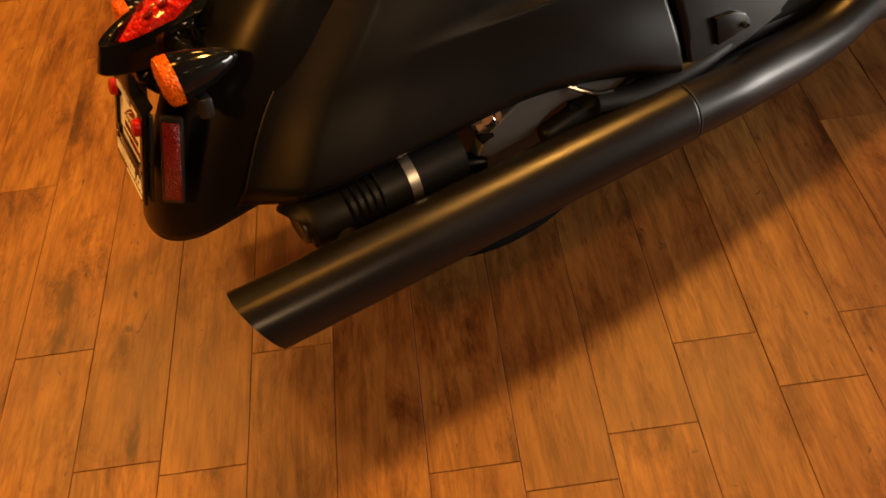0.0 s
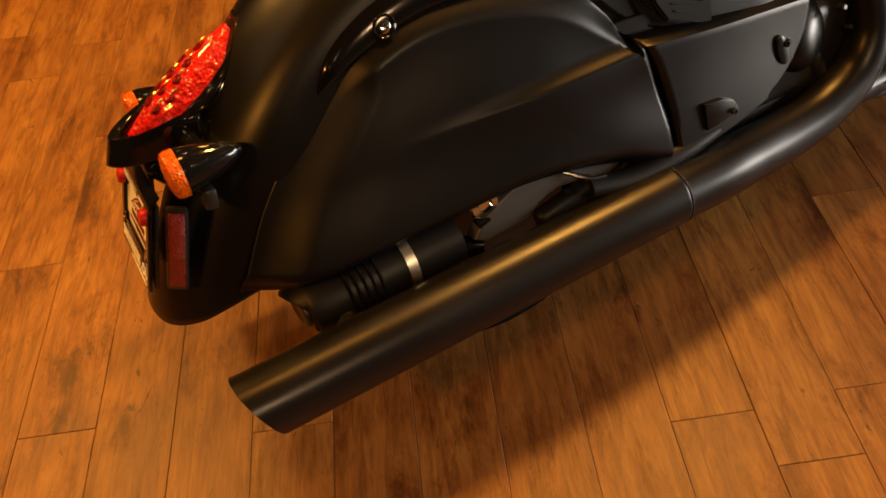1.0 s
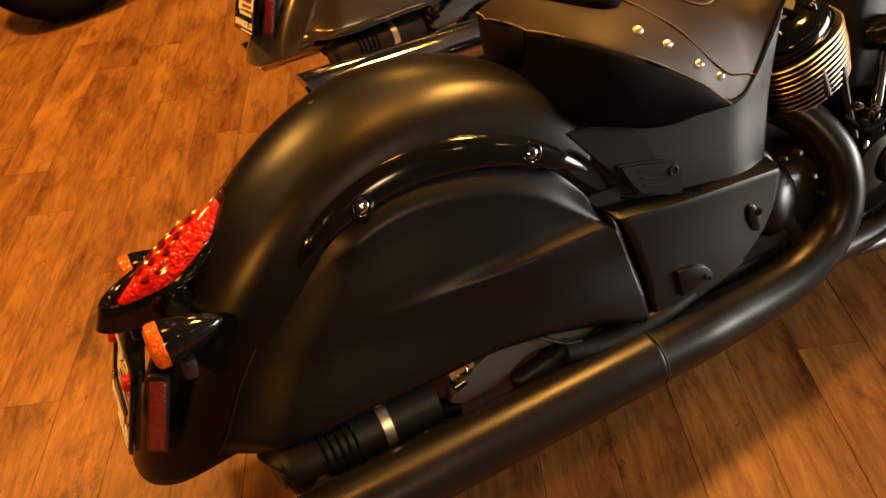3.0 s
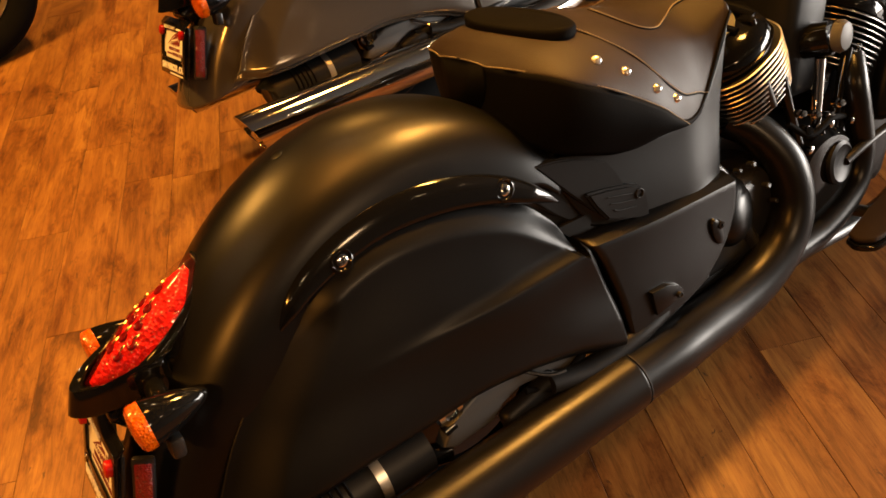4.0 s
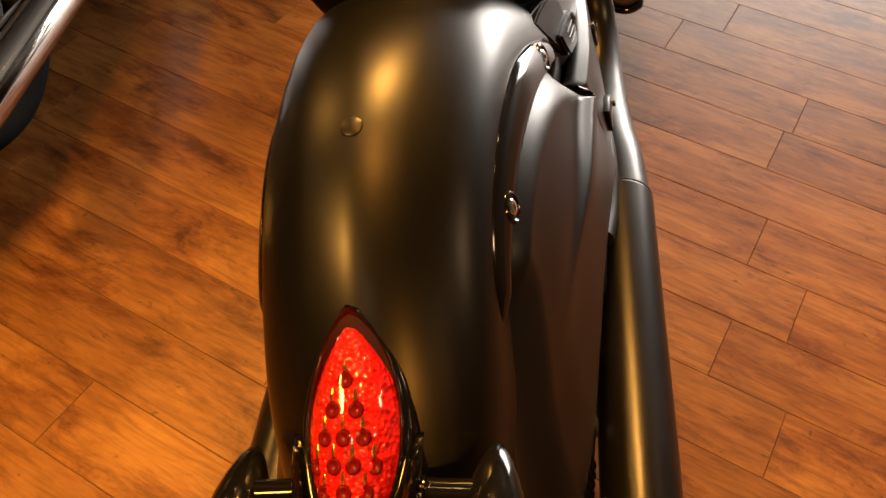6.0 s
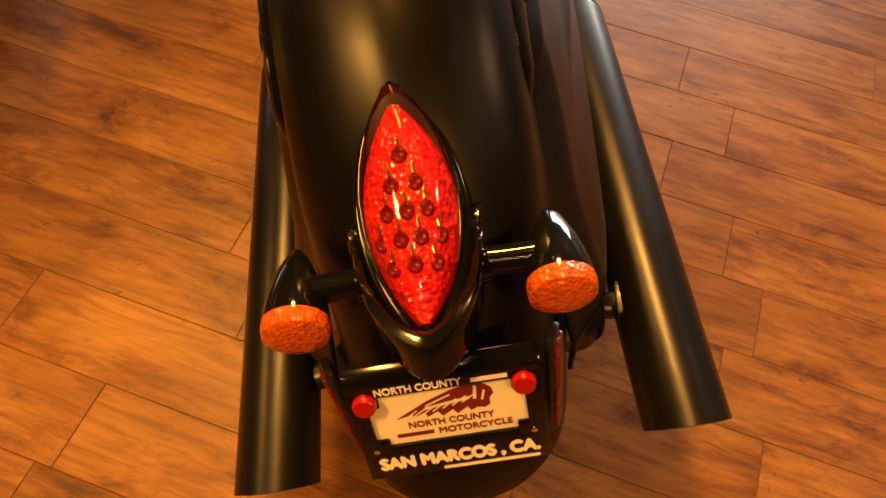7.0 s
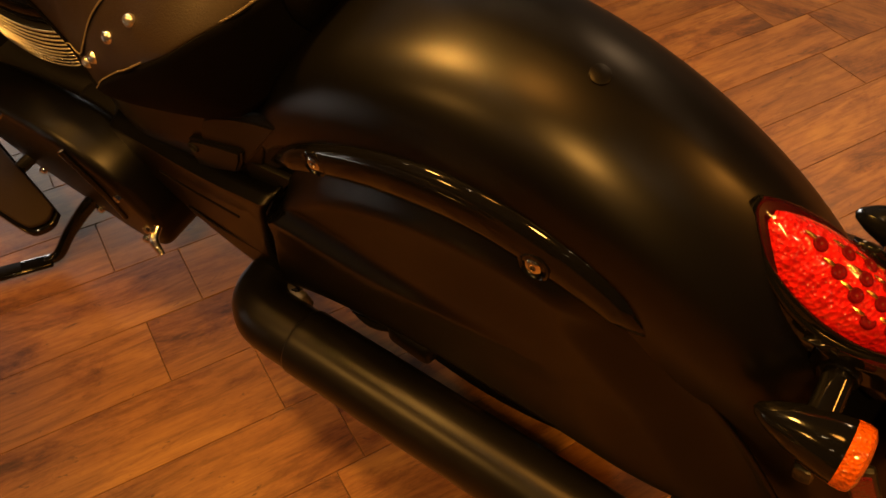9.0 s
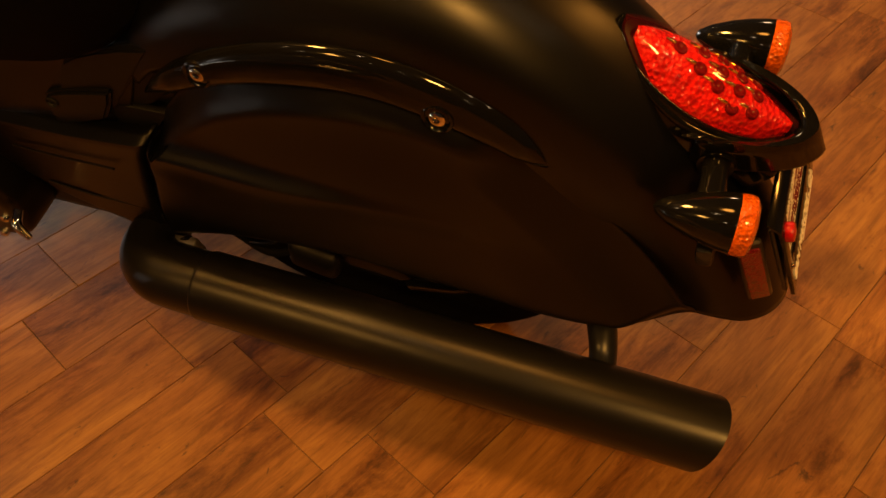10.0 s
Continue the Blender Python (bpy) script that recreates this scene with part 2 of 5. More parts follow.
def tube(pts, radius, n=40, seg=20, cap=True, squash=1.0):
    """A round pipe along points; radius a number or one per point."""
    r = [radius] * len(pts) if isinstance(radius, (int, float)) else radius
    path = spline([(*p, q) for p, q in zip(pts, r)], n)
    c, rr = path[:, :3], path[:, 3]
    tan = np.gradient(c, axis=0)
    tan /= np.linalg.norm(tan, axis=1)[:, None]
    up = np.array([0, 0, 1.0]) if abs(tan[0][2]) < 0.9 else np.array([0, 1.0, 0])
    vs = []
    side = np.cross(tan[0], up)
    for i in range(n):
        side = side - tan[i] * (side @ tan[i])
        side /= np.linalg.norm(side)
        w = np.cross(side, tan[i])
        for k in range(seg):
            a = 2 * math.pi * k / seg
            vs.append(c[i] + rr[i] * (math.cos(a) * side + squash * math.sin(a) * w))
    fs = grid_faces(n, seg, wrap_v=True)
    if cap:
        fs += [tuple(range(seg)), tuple(range((n - 1) * seg, n * seg))]
    return mesh("tube", vs, fs)


def lathe(profile, origin, axis, seg=32, cap=True):
    """profile: (distance along the axis, radius) pairs."""
    o, ax = np.array(origin, float), np.array(axis, float)
    ax /= np.linalg.norm(ax)
    e1 = np.cross(ax, (0, 0, 1) if abs(ax[2]) < 0.9 else (1, 0, 0))
    e1 /= np.linalg.norm(e1)
    e2 = np.cross(ax, e1)
    vs = []
    for d, r in profile:
        for k in range(seg):
            a = 2 * math.pi * k / seg
            vs.append(o + d * ax + max(r, 1e-4) * (math.cos(a) * e1 + math.sin(a) * e2))
    fs = grid_faces(len(profile), seg, wrap_v=True)
    if cap:
        fs += [tuple(range(seg)), tuple(range((len(profile) - 1) * seg, len(profile) * seg))]
    return mesh("lathe", vs, fs)


def block(size, m=None, bevel=0.003, seg=2):
    bm = bmesh.new()
    bmesh.ops.create_cube(bm, size=1.0, matrix=Matrix.Diagonal((*size, 1)))
    if bevel:
        bmesh.ops.bevel(bm, geom=bm.edges[:], offset=min(bevel, 0.45 * min(size)), segments=seg, affect="EDGES", profile=0.5)
    if m is not None:
        bmesh.ops.transform(bm, matrix=m, verts=bm.verts)
    return bm


def slab(outline, lo, hi, m=None, bevel=0.003, seg=2):
    """A flat plate: outline in its own xy, from lo to hi in z, with rounded edges."""
    bm = bmesh.new()
    v = [bm.verts.new((x, y, lo)) for x, y in outline]
    f = bm.faces.new(v)
    g = bmesh.ops.extrude_face_region(bm, geom=[f])
    bmesh.ops.translate(bm, vec=(0, 0, hi - lo), verts=[q for q in g["geom"] if isinstance(q, bmesh.types.BMVert)])
    bmesh.ops.recalc_face_normals(bm, faces=bm.faces)
    if bevel:
        es = [e for e in bm.edges if abs(e.verts[0].co.z - e.verts[1].co.z) < 1e-7]
        bmesh.ops.bevel(bm, geom=es, offset=bevel, segments=seg, affect="EDGES", profile=0.5)
    if m is not None:
        bmesh.ops.transform(bm, matrix=m, verts=bm.verts)
    return bm


def resample(pts, n):
    p = np.array(pts, float)
    d = np.r_[0, np.cumsum(np.linalg.norm(np.diff(p, axis=0), axis=1))]
    s = np.linspace(0, d[-1], n)
    return np.stack([np.interp(s, d, p[:, k]) for k in range(p.shape[1])], 1)


def coons(bottom, top, rear, front, nu, nv):
    """A grid of (x, z) places inside four boundary curves."""
    b, t, l, r = resample(bottom, nu), resample(top, nu), resample(rear, nv), resample(front, nv)
    out = np.zeros((nu, nv, 2))
    for i in range(nu):
        u = i / (nu - 1)
        for j in range(nv):
            v = j / (nv - 1)
            out[i, j] = (1 - v) * b[i] + v * t[i] + (1 - u) * l[j] + u * r[j] - (
                (1 - u) * (1 - v) * b[0] + u * (1 - v) * b[-1] + (1 - u) * v * t[0] + u * v * t[-1])
    return out


def to_line(p, line):
    """Distance of the point to an open polyline."""
    a, b = line[:-1], line[1:]
    d = b - a
    s = np.clip(((p - a) * d).sum(1) / (d * d).sum(1), 0, 1)
    return float(np.min(np.linalg.norm(a + d * s[:, None] - p, axis=1)))


def sm(x):
    x = min(1.0, max(0.0, x))
    return x * x * (3 - 2 * x)


def frame_of(origin, xaxis, yaxis):
    """A pose whose x and y run along the given directions."""
    x = Vector(xaxis).normalized()
    z = x.cross(Vector(yaxis)).normalized()
    y = z.cross(x)
    return Matrix(((x.x, y.x, z.x, origin[0]), (x.y, y.y, z.y, origin[1]), (x.z, y.z, z.z, origin[2]), (0, 0, 0, 1)))


def lettering(text, size, m, material, parent, heavy=0.0, width=None):
    c = bpy.data.curves.new("text", "FONT")
    c.body, c.size, c.align_x, c.align_y, c.extrude, c.offset = text, size, "CENTER", "CENTER", 0.0003, 0.0
    tmp = bpy.data.objects.new("text", c)
    me = bpy.data.meshes.new_from_object(tmp)
    bpy.data.objects.remove(tmp)
    if width:
        xs = [v.co.x for v in me.vertices]
        k = width / (max(xs) - min(xs))
        for v in me.vertices:
            v.co.x *= k
    bm = bmesh.new()
    for i, (dx, dy) in enumerate(((0, 0), (heavy, 0), (-heavy, 0), (0, heavy), (0, -heavy)) if heavy else ((0, 0),)):
        cp = me.copy()
        cp.transform(m @ Matrix.Translation((dx, dy, 0.0001 * i)))
        bm.from_mesh(cp)
        bpy.data.meshes.remove(cp)
    return part("lettering", bm, material, parent)
# ---- the motorcycle, in its own upright frame: x ahead, y to its left, z up ----
LEAN = -13.36
HUB = (-0.150, 0.302)
ARC = (-0.10, 0.25)
RIM_PHI = [-32, -25.7, -11.9, 0, 11.2, 19.7, 28.3, 38.2, 48.2, 61.4, 74.1, 84.6, 91]
RIM_R = [0.455, 0.470, 0.495, 0.508, 0.518, 0.523, 0.523, 0.518, 0.510, 0.505, 0.512, 0.530, 0.544]
CROWN = [(0, 0), (0.03, 0.0015), (0.055, 0.006), (0.08, 0.017), (0.10, 0.034), (0.113, 0.057), (0.120, 0.088), (0.122, 0.13), (0.121, 0.17)]


def crown_r(phi):
    return float(np.interp(phi, RIM_PHI, RIM_R))


# the build's even proportions are drawn out to the machine's own: shift of x, y and z by side
DRAW_RIGHT = [(-0.0982, -0.0687, -0.0177, -0.0079, 0.0196, 0.0112, 0.1642, -0.1038, 0.2558, 0.0164),
              (0.0880, 0.0050, -0.0844, -0.0482, -0.0565, 0.0957, -0.0415, 0.1130, -0.0659, -0.0404),
              (0.0633, -0.0498, -0.0653, -0.1378, -0.0479, 0.0062, 0.0196, 0.0715, -0.1085, -0.0225)]
DRAW_LEFT = [(-0.1118, -0.0433, 0.1247, 0.1923, -0.0299, -0.0125, -0.0768, 0.1367, 0.0703, -0.4274),
             (0.0635, -0.0291, -0.3003, -0.1686, 0.0147, 0.1280, 0.1543, -0.2081, 0.1450, 0.5842),
             (0.0670, -0.0736, -0.2049, -0.2702, -0.0131, 0.0270, 0.1863, -0.0175, 0.1877, 0.2471)]
DRAWN = ("rear_wheel", "turn_signal", "plate_bracket", "floorboard", "side_stand")  # built at their places already
PIPES = ("apron", "muffler", "baffle", "header_pipe", "seam_ring", "second_pipe")


def settle(bike):
    """Brings every body part of the machine to its final proportions."""
    for ob in bike.children_recursive:
        top = ob
        while top.parent is not bike:
            top = top.parent
        if top.name.split(".")[0] in DRAWN or ob.name.split(".")[0] in PIPES:
            continue
        me = ob.data
        co = np.empty(len(me.vertices) * 3)
        me.vertices.foreach_get("co", co)
        co = co.reshape(-1, 3)
        x, y, z = co.T
        a = np.sqrt(y * y + 0.0004) - 0.02
        f = np.stack([np.ones_like(x), x, a, z, x * x, x * z, z * z, x * a, a * z, a * a])
        k = np.clip((y + 0.08) / 0.16, 0, 1)
        k = k * k * (3 - 2 * k)
        right, left = np.array(DRAW_RIGHT) @ f, np.array(DRAW_LEFT) @ f
        out = np.where(y < 0, -right[1], left[1]) * np.minimum(1, np.abs(y) / 0.08)
        co += np.stack([(1 - k) * right[0] + k * left[0], out, (1 - k) * right[2] + k * left[2]], 1)
        me.vertices.foreach_set("co", co.ravel())
        me.update()


PHIS = np.linspace(-32, 91, 240)
R_SMOOTH = np.convolve(np.pad([crown_r(p) for p in PHIS], 12, mode="edge"), np.ones(25) / 25, mode="valid")
CROWN_S = spline(CROWN, 40)


SWELL_PHI = np.linspace(-25, 65, 6)
SWELL_CROWN = (0.0, 0.004, 0.0079, 0.0012, 0.002, 0.0)
SWELL_SHOULDER = (0.0, -0.002, -0.002, 0.0051, 0.0081, 0.0018)
SWELL_RIGHT = (-0.0006, -0.0011, 0.0115, 0.0101, 0.007, 0.0017)


def swell(phi, k):
    """How far the skin of the fender stands out from its even section."""
    h = np.exp(-((phi - SWELL_PHI) / 14) ** 2)
    h /= h.sum()
    fade = max(0.0, 1 - (abs(k) / 0.95) ** 8)
    shoulder = h @ np.array(SWELL_SHOULDER) + (h @ np.array(SWELL_RIGHT) if k < 0 else 0.0) * min(1.0, abs(k) / 0.2)
    return fade * (math.exp(-(k / 0.32) ** 2) * (h @ np.array(SWELL_CROWN)) + math.exp(-((abs(k) - 0.55) / 0.22) ** 2) * shoulder)


def fender_at(phi, k):
    """A place on the rear fender: the angle round the arc, and k from -1 (right hem) over 0 (crown) to 1."""
    a = abs(k) * (len(CROWN_S) - 1) * (1 - 0.30 * sm((-phi - 6) / 22))
    i = min(int(a), len(CROWN_S) - 2)
    y, d = CROWN_S[i] + (CROWN_S[i + 1] - CROWN_S[i]) * (a - i)
    tail = sm((phi - 45) / 45)
    y, d = y * (1 - 0.22 * tail), d * (1 + 0.35 * tail)
    dy, dd = CROWN_S[i + 1] - CROWN_S[i]
    out = swell(phi, k) / math.hypot(dy, dd)
    r = float(np.interp(phi, PHIS, R_SMOOTH)) - d + out * dy
    p = radians(phi)
    return (ARC[0] - r * math.sin(p), math.copysign(y + out * dd, k), ARC[1] + r * math.cos(p))


def build_fender(bike, paint):
    def f(u, v):
        k = v
        return fender_at(-32 + (121.0 - 13 * k * k * sm((u - 0.6) / 0.4)) * u, k)
    ob = part("rear_fender", surface(f, 110, 61, v0=-1, v1=1), paint, bike)
    sheet(ob, 0.004)
    c = fender_at(19.0, 0)
    part("fender_plug", lathe([(0, 0.0105), (0.0012, 0.0102), (0.002, 0.008), (0.0022, 0.0)], c, (-0.34, 0, 0.94), 24), paint, ob)
    return ob


PANEL_TOP = [(-0.372, 0.585), (-0.33, 0.622), (-0.27, 0.648), (-0.2, 0.660), (-0.12, 0.655), (-0.04, 0.632), (0.03, 0.592), (0.085, 0.54), (0.114, 0.500)]
PANEL_FRONT = [(0.184, 0.268), (0.178, 0.31), (0.168, 0.365), (0.143, 0.439), (0.114, 0.500)]
PANEL_REAR = [(-0.539, 0.326), (-0.487, 0.429), (-0.442, 0.493), (-0.40, 0.548), (-0.372, 0.585)]
PANEL_BOTTOM = [(-0.539, 0.326), (-0.49, 0.320), (-0.42, 0.318), (-0.363, 0.322), (-0.28, 0.328), (-0.19, 0.333), (-0.107, 0.338), (-0.02, 0.330), (0.07, 0.311), (0.14, 0.284), (0.184, 0.268)]


def build_side_panel(bike, s, paint):
    """The skirt that covers the wheel, with a raised crease running back from its front corner."""
    T, F, R, B = (np.array(spline(q, 60)) for q in (PANEL_TOP, PANEL_FRONT, PANEL_REAR, PANEL_BOTTOM))
    g = coons(B, T, R, F, 130, 90)
    A = spline([(-0.60, 0.20), (-0.48, 0.385), (-0.40, 0.505), (-0.327, 0.575), (-0.235, 0.609), (-0.13, 0.605), (-0.025, 0.573), (0.06, 0.517), (0.125, 0.472), (0.20, 0.41)], 120)
    vs = []
    for i in range(130):
        for j in range(90):
            x, z = g[i, j]
            p = np.array((x, z))
            dt, df, dr, db = to_line(p, T), to_line(p, F), to_line(p, R), to_line(p, B)
            above = z > np.interp(x, A[:, 0], A[:, 1]) and x < 0.112
            da = to_line(p, A)
            if above:
                y = 0.113 + 0.034 * sm(dt / max(1e-6, dt + da)) ** 0.75
            else:
                y = 0.147 + 0.012 * sm(da / 0.13)
            zc = 0.490 + 0.03 * (x - 0.1)
            fade = sm((x + 0.32) / 0.40)
            up = (z - zc) / 0.022
            ridge = max(0.0, 1 - up) ** 2 if up > 0 else math.exp(-(up * 0.30) ** 2)
            y += (0.0 if above else 0.019 * fade * ridge) + 0.012 * sm((0.46 - z) / 0.12) * sm(db / 0.02)
            k = sm(dr / 0.075)
            y = 0.118 + (y - 0.118) * k
            y -= 0.010 * (1 - sm(df / 0.010)) + 0.011 * (1 - sm(db / 0.03))
            vs.append((x, s * y, z))
    ob = part("side_panel", mesh("panel", vs, grid_faces(130, 90)), paint, bike)
    sheet(ob, 0.005)
    return ob


TRIM_ROWS = [(41.5, 0.424, 0.006), (38.5, 0.429, 0.022), (34, 0.433, 0.038), (27, 0.432, 0.049), (16, 0.428, 0.052), (4, 0.413, 0.052), (-8, 0.397, 0.045), (-18, 0.386, 0.036), (-26, 0.379, 0.020), (-32, 0.374, 0.003)]


def build_trim(bike, s, trim):
    rows = spline(TRIM_ROWS, 70)
    prof = [(-0.5, 0.0), (-0.49, 0.34), (-0.45, 0.62), (-0.38, 0.82), (-0.26, 0.96), (-0.1, 1.0), (0.1, 0.98), (0.26, 0.90), (0.38, 0.74), (0.45, 0.52), (0.49, 0.26), (0.5, 0.0)]
    vs = []
    for phi, r, w in rows:
        p = radians(phi)
        r += 0.009 * math.exp(-((phi - 30) / 14) ** 2) if s < 0 else 0.0
        for a, h in prof:
            rr = r + a * w
            thick = 0.016 * min(1.0, w / 0.03)
            vs.append((ARC[0] - rr * math.sin(p), s * (0.1195 - 0.14 * a * w + thick * h), ARC[1] + rr * math.cos(p)))
    ob = part("trim_strip", mesh("trim", vs, grid_faces(70, len(prof))), trim, bike, "gloss black curved trim strip" if trim is GLOSS else "chrome trim strip")
    sheet(ob, 0.003)
    for x, z, y in ((-0.283 if s < 0 else -0.279, 0.640 if s < 0 else 0.632, 0.1355), (-0.011, 0.633, 0.1325)):
        o = (x, s * (y - 0.001), z)
        cup = part("screw_cup", lathe([(0, 0.017), (0.0035, 0.0165), (0.0045, 0.0145), (0.003, 0.0125), (-0.001, 0.011)], o, (0, s, 0.22), 28), trim, ob)
        part("screw", lathe([(0, 0.0085), (0.0035, 0.0085), (0.005, 0.0065), (0.005, 0.0038), (0.002, 0.0032), (0.002, 0)], o, (0, s, 0.22), 20), CHROME, cup, "chrome socket screw")
    return ob


def build_side_cover(bike, s, paint):
    T = [(0.122, 0.497), (0.2, 0.491), (0.283, 0.484), (0.39, 0.476), (0.487, 0.469)]
    F = [(0.400, 0.312), (0.435, 0.335), (0.470, 0.375), (0.488, 0.42), (0.487, 0.469)]
    R = [(0.194, 0.268), (0.188, 0.31), (0.178, 0.365), (0.153, 0.440), (0.122, 0.497)]
    B = [(0.194, 0.268), (0.268, 0.281), (0.33, 0.294), (0.400, 0.312)]
    T, F, R, B = (np.array(spline(q, 40)) for q in (T, F, R, B))
    g = coons(B, T, R, F, 60, 40)
    vs = []
    for i in range(60):
        for j in range(40):
            x, z = g[i, j]
            p = np.array((x, z))
            y = 0.152 - 0.02 * sm((x - 0.2) / 0.35) + 0.010 * sm((0.45 - z) / 0.2)
            y -= 0.030 * (1 - sm(to_line(p, T) / 0.014)) ** 2 + 0.008 * (1 - sm(to_line(p, R) / 0.008)) + 0.006 * (1 - sm(to_line(p, F) / 0.008))
            vs.append((x, s * y, z))
    ob = part("side_cover", mesh("cover", vs, grid_faces(60, 40)), paint, bike)
    sheet(ob, 0.006)
    if s > 0:
        for k in range(2):  # two pressed lines
            part("press_line", tube([(0.20, 0.160 - 0.003 * k, 0.43 - 0.10 * k), (0.30, 0.156, 0.425 - 0.095 * k), (0.38, 0.150, 0.42 - 0.09 * k)], 0.002, 12, 8), paint, ob)
        return ob
    # oval bolt boss at the front, vent with slats low at the rear
    o = Vector((0.419, s * 0.1415, 0.389))
    ring = [(0.012 * math.cos(a), 0.030 * math.sin(a)) for a in np.linspace(0, 2 * math.pi, 24, endpoint=False)]
    m = frame_of(o, (0.9, 0, 0.35), (-0.35, 0, 0.9))
    boss = part("bolt_boss", slab(ring, -0.006, 0.006, m, 0.003), paint, ob)
    part("bolt", lathe([(-0.008, 0.0075), (0.008, 0.0075), (0.0085, 0.003), (0.004, 0.0028), (0.004, 0)], o + Vector((0.006, 0, 0.012)), (0, s, 0), 16), GLOSS, boss)
    o = Vector((0.252, s * 0.162, 0.337))
    m = frame_of(o, (1, 0, 0.06), (0, 0, 1))
    vent = part("vent", slab([(-0.008, -0.027), (0.020, -0.024), (0.050, -0.019), (0.057, -0.009), (0.045, 0.008), (0.022, 0.019), (-0.014, 0.022)], -0.008, 0.004, m, 0.002), paint, ob, "small black side vent")
    for k in range(3):
        part("slat", block((0.040 - 0.006 * k, 0.0040, 0.005), m @ pose(0.014 - 0.003 * k, -0.014 + 0.0115 * k, -0.009, 0, 0, -9), 0.0012), paint, vent)
    part("vent_hole", lathe([(-0.004, 0.0055), (0.0012, 0.0055), (0.0016, 0.0042), (-0.001, 0.0036), (-0.001, 0)], o + Vector((0.044, s * 0.0085, -0.008)), (0, s, 0), 16), DARKHOLE, vent)
    return ob


def build_frame_cover(bike, s, paint):
    T = [(0.075, 0.640), (0.15, 0.630), (0.253, 0.608), (0.348, 0.600), (0.421, 0.620), (0.472, 0.675), (0.512, 0.740)]
    B = [(0.166, 0.495), (0.25, 0.470), (0.34, 0.456), (0.41, 0.446), (0.482, 0.438)]
    R = [(0.166, 0.495), (0.14, 0.535), (0.11, 0.585), (0.075, 0.636)]
    F = [(0.482, 0.438), (0.490, 0.50), (0.496, 0.58), (0.505, 0.68), (0.512, 0.740)]
    T, F, R, B = (np.array(spline(q, 40)) for q in (T, F, R, B))
    g = coons(B, T, R, F, 60, 36)
    vs = []
    for i in range(60):
        for j in range(36):
            x, z = g[i, j]
            p = np.array((x, z))
            y = 0.118 - 0.030 * sm((x - 0.36) / 0.16) ** 1.5 + 0.008 * sm((0.60 - z) / 0.15)
            y -= 0.012 * (1 - sm(to_line(p, R) / 0.05))
            y -= 0.010 * (1 - sm(to_line(p, F) / 0.012))
            vs.append((x, s * y, z))
    ob = part("frame_cover", mesh("cover", vs, grid_faces(60, 36)), paint, bike)
    sheet(ob, 0.006)
    # dark socket for a bag mount, with its drilled tab, and the bracket behind
    def plate(name, out, y0, slope, thick, material, label="", bevel=0.0025):
        bm = bmesh.new()
        f0 = [bm.verts.new((x, s * (y0 - thick + slope * (x - 0.07)), z)) for x, z in out]
        f1 = [bm.verts.new((x, s * (y0 + slope * (x - 0.07)), z)) for x, z in out]
        bm.faces.new(f1)
        for a in range(len(out)):
            b = (a + 1) % len(out)
            bm.faces.new((f0[a], f0[b], f1[b], f1[a]))
        bmesh.ops.recalc_face_normals(bm, faces=bm.faces)
        bmesh.ops.bevel(bm, geom=bm.edges[:], offset=bevel, segments=2, affect="EDGES")
        return part(name, bm, material, ob, label)
    plate("bag_socket", [(0.060, 0.636), (0.10, 0.632), (0.135, 0.624), (0.168, 0.613), (0.192, 0.600), (0.212, 0.575), (0.228, 0.548), (0.20, 0.520), (0.17, 0.520), (0.12, 0.572)], 0.1155, 0.06, 0.012, SOCKET, "dark recessed bag mount socket")
    plate("mount_tab", [(0.146, 0.562), (0.19, 0.556), (0.228, 0.548), (0.255, 0.539), (0.267, 0.524), (0.272, 0.50), (0.276, 0.470), (0.235, 0.484), (0.187, 0.502), (0.163, 0.533)], 0.1265, 0.03, 0.012, SOCKET, bevel=0.004)
    for k in range(3 if s < 0 else 0):
        part("tab_rib", tube([(0.185 + 0.006 * k, s * 0.1315, 0.543 - 0.013 * k), (0.21, s * 0.1325, 0.538 - 0.013 * k), (0.235 + 0.004 * k, s * 0.1330, 0.532 - 0.013 * k)], 0.0010, 8, 8), SOCKET, ob)
    part("tab_hole", lathe([(-0.006, 0.0085), (0.0015, 0.0085), (0.0022, 0.0072), (0.001, 0.0060), (-0.002, 0.0058), (-0.002, 0)], (0.251, s * 0.1330, 0.526), (0, s, 0.1), 18), DARKHOLE, ob)
    plate("cover_bracket", [(0.045, 0.640), (0.10, 0.600), (0.125, 0.570), (0.178, 0.508), (0.150, 0.500), (0.10, 0.540), (0.060, 0.578)], 0.106, 0.0, 0.010, SOCKET)
    return ob


SEAT_ROWS = [  # x, half width at the seam, seam, top, hem
    (0.058, 0.040, 0.772, 0.776, 0.672), (0.061, 0.062, 0.773, 0.778, 0.668), (0.067, 0.090, 0.773, 0.783, 0.663), (0.077, 0.114, 0.772, 0.789, 0.657), (0.09, 0.134, 0.767, 0.795, 0.650), (0.11, 0.150, 0.757, 0.800, 0.641), (0.15, 0.160, 0.738, 0.804, 0.627),
    (0.21, 0.162, 0.705, 0.803, 0.609), (0.27, 0.162, 0.668, 0.793, 0.604), (0.33, 0.150, 0.626, 0.780, 0.606), (0.38, 0.132, 0.617, 0.772, 0.606), (0.42, 0.112, 0.628, 0.773, 0.617),
    (0.455, 0.099, 0.665, 0.777, 0.654), (0.485, 0.091, 0.715, 0.784, 0.703), (0.508, 0.085, 0.748, 0.790, 0.736)]
SEAT_S = spline(SEAT_ROWS, 120)
EDGE = 0.62


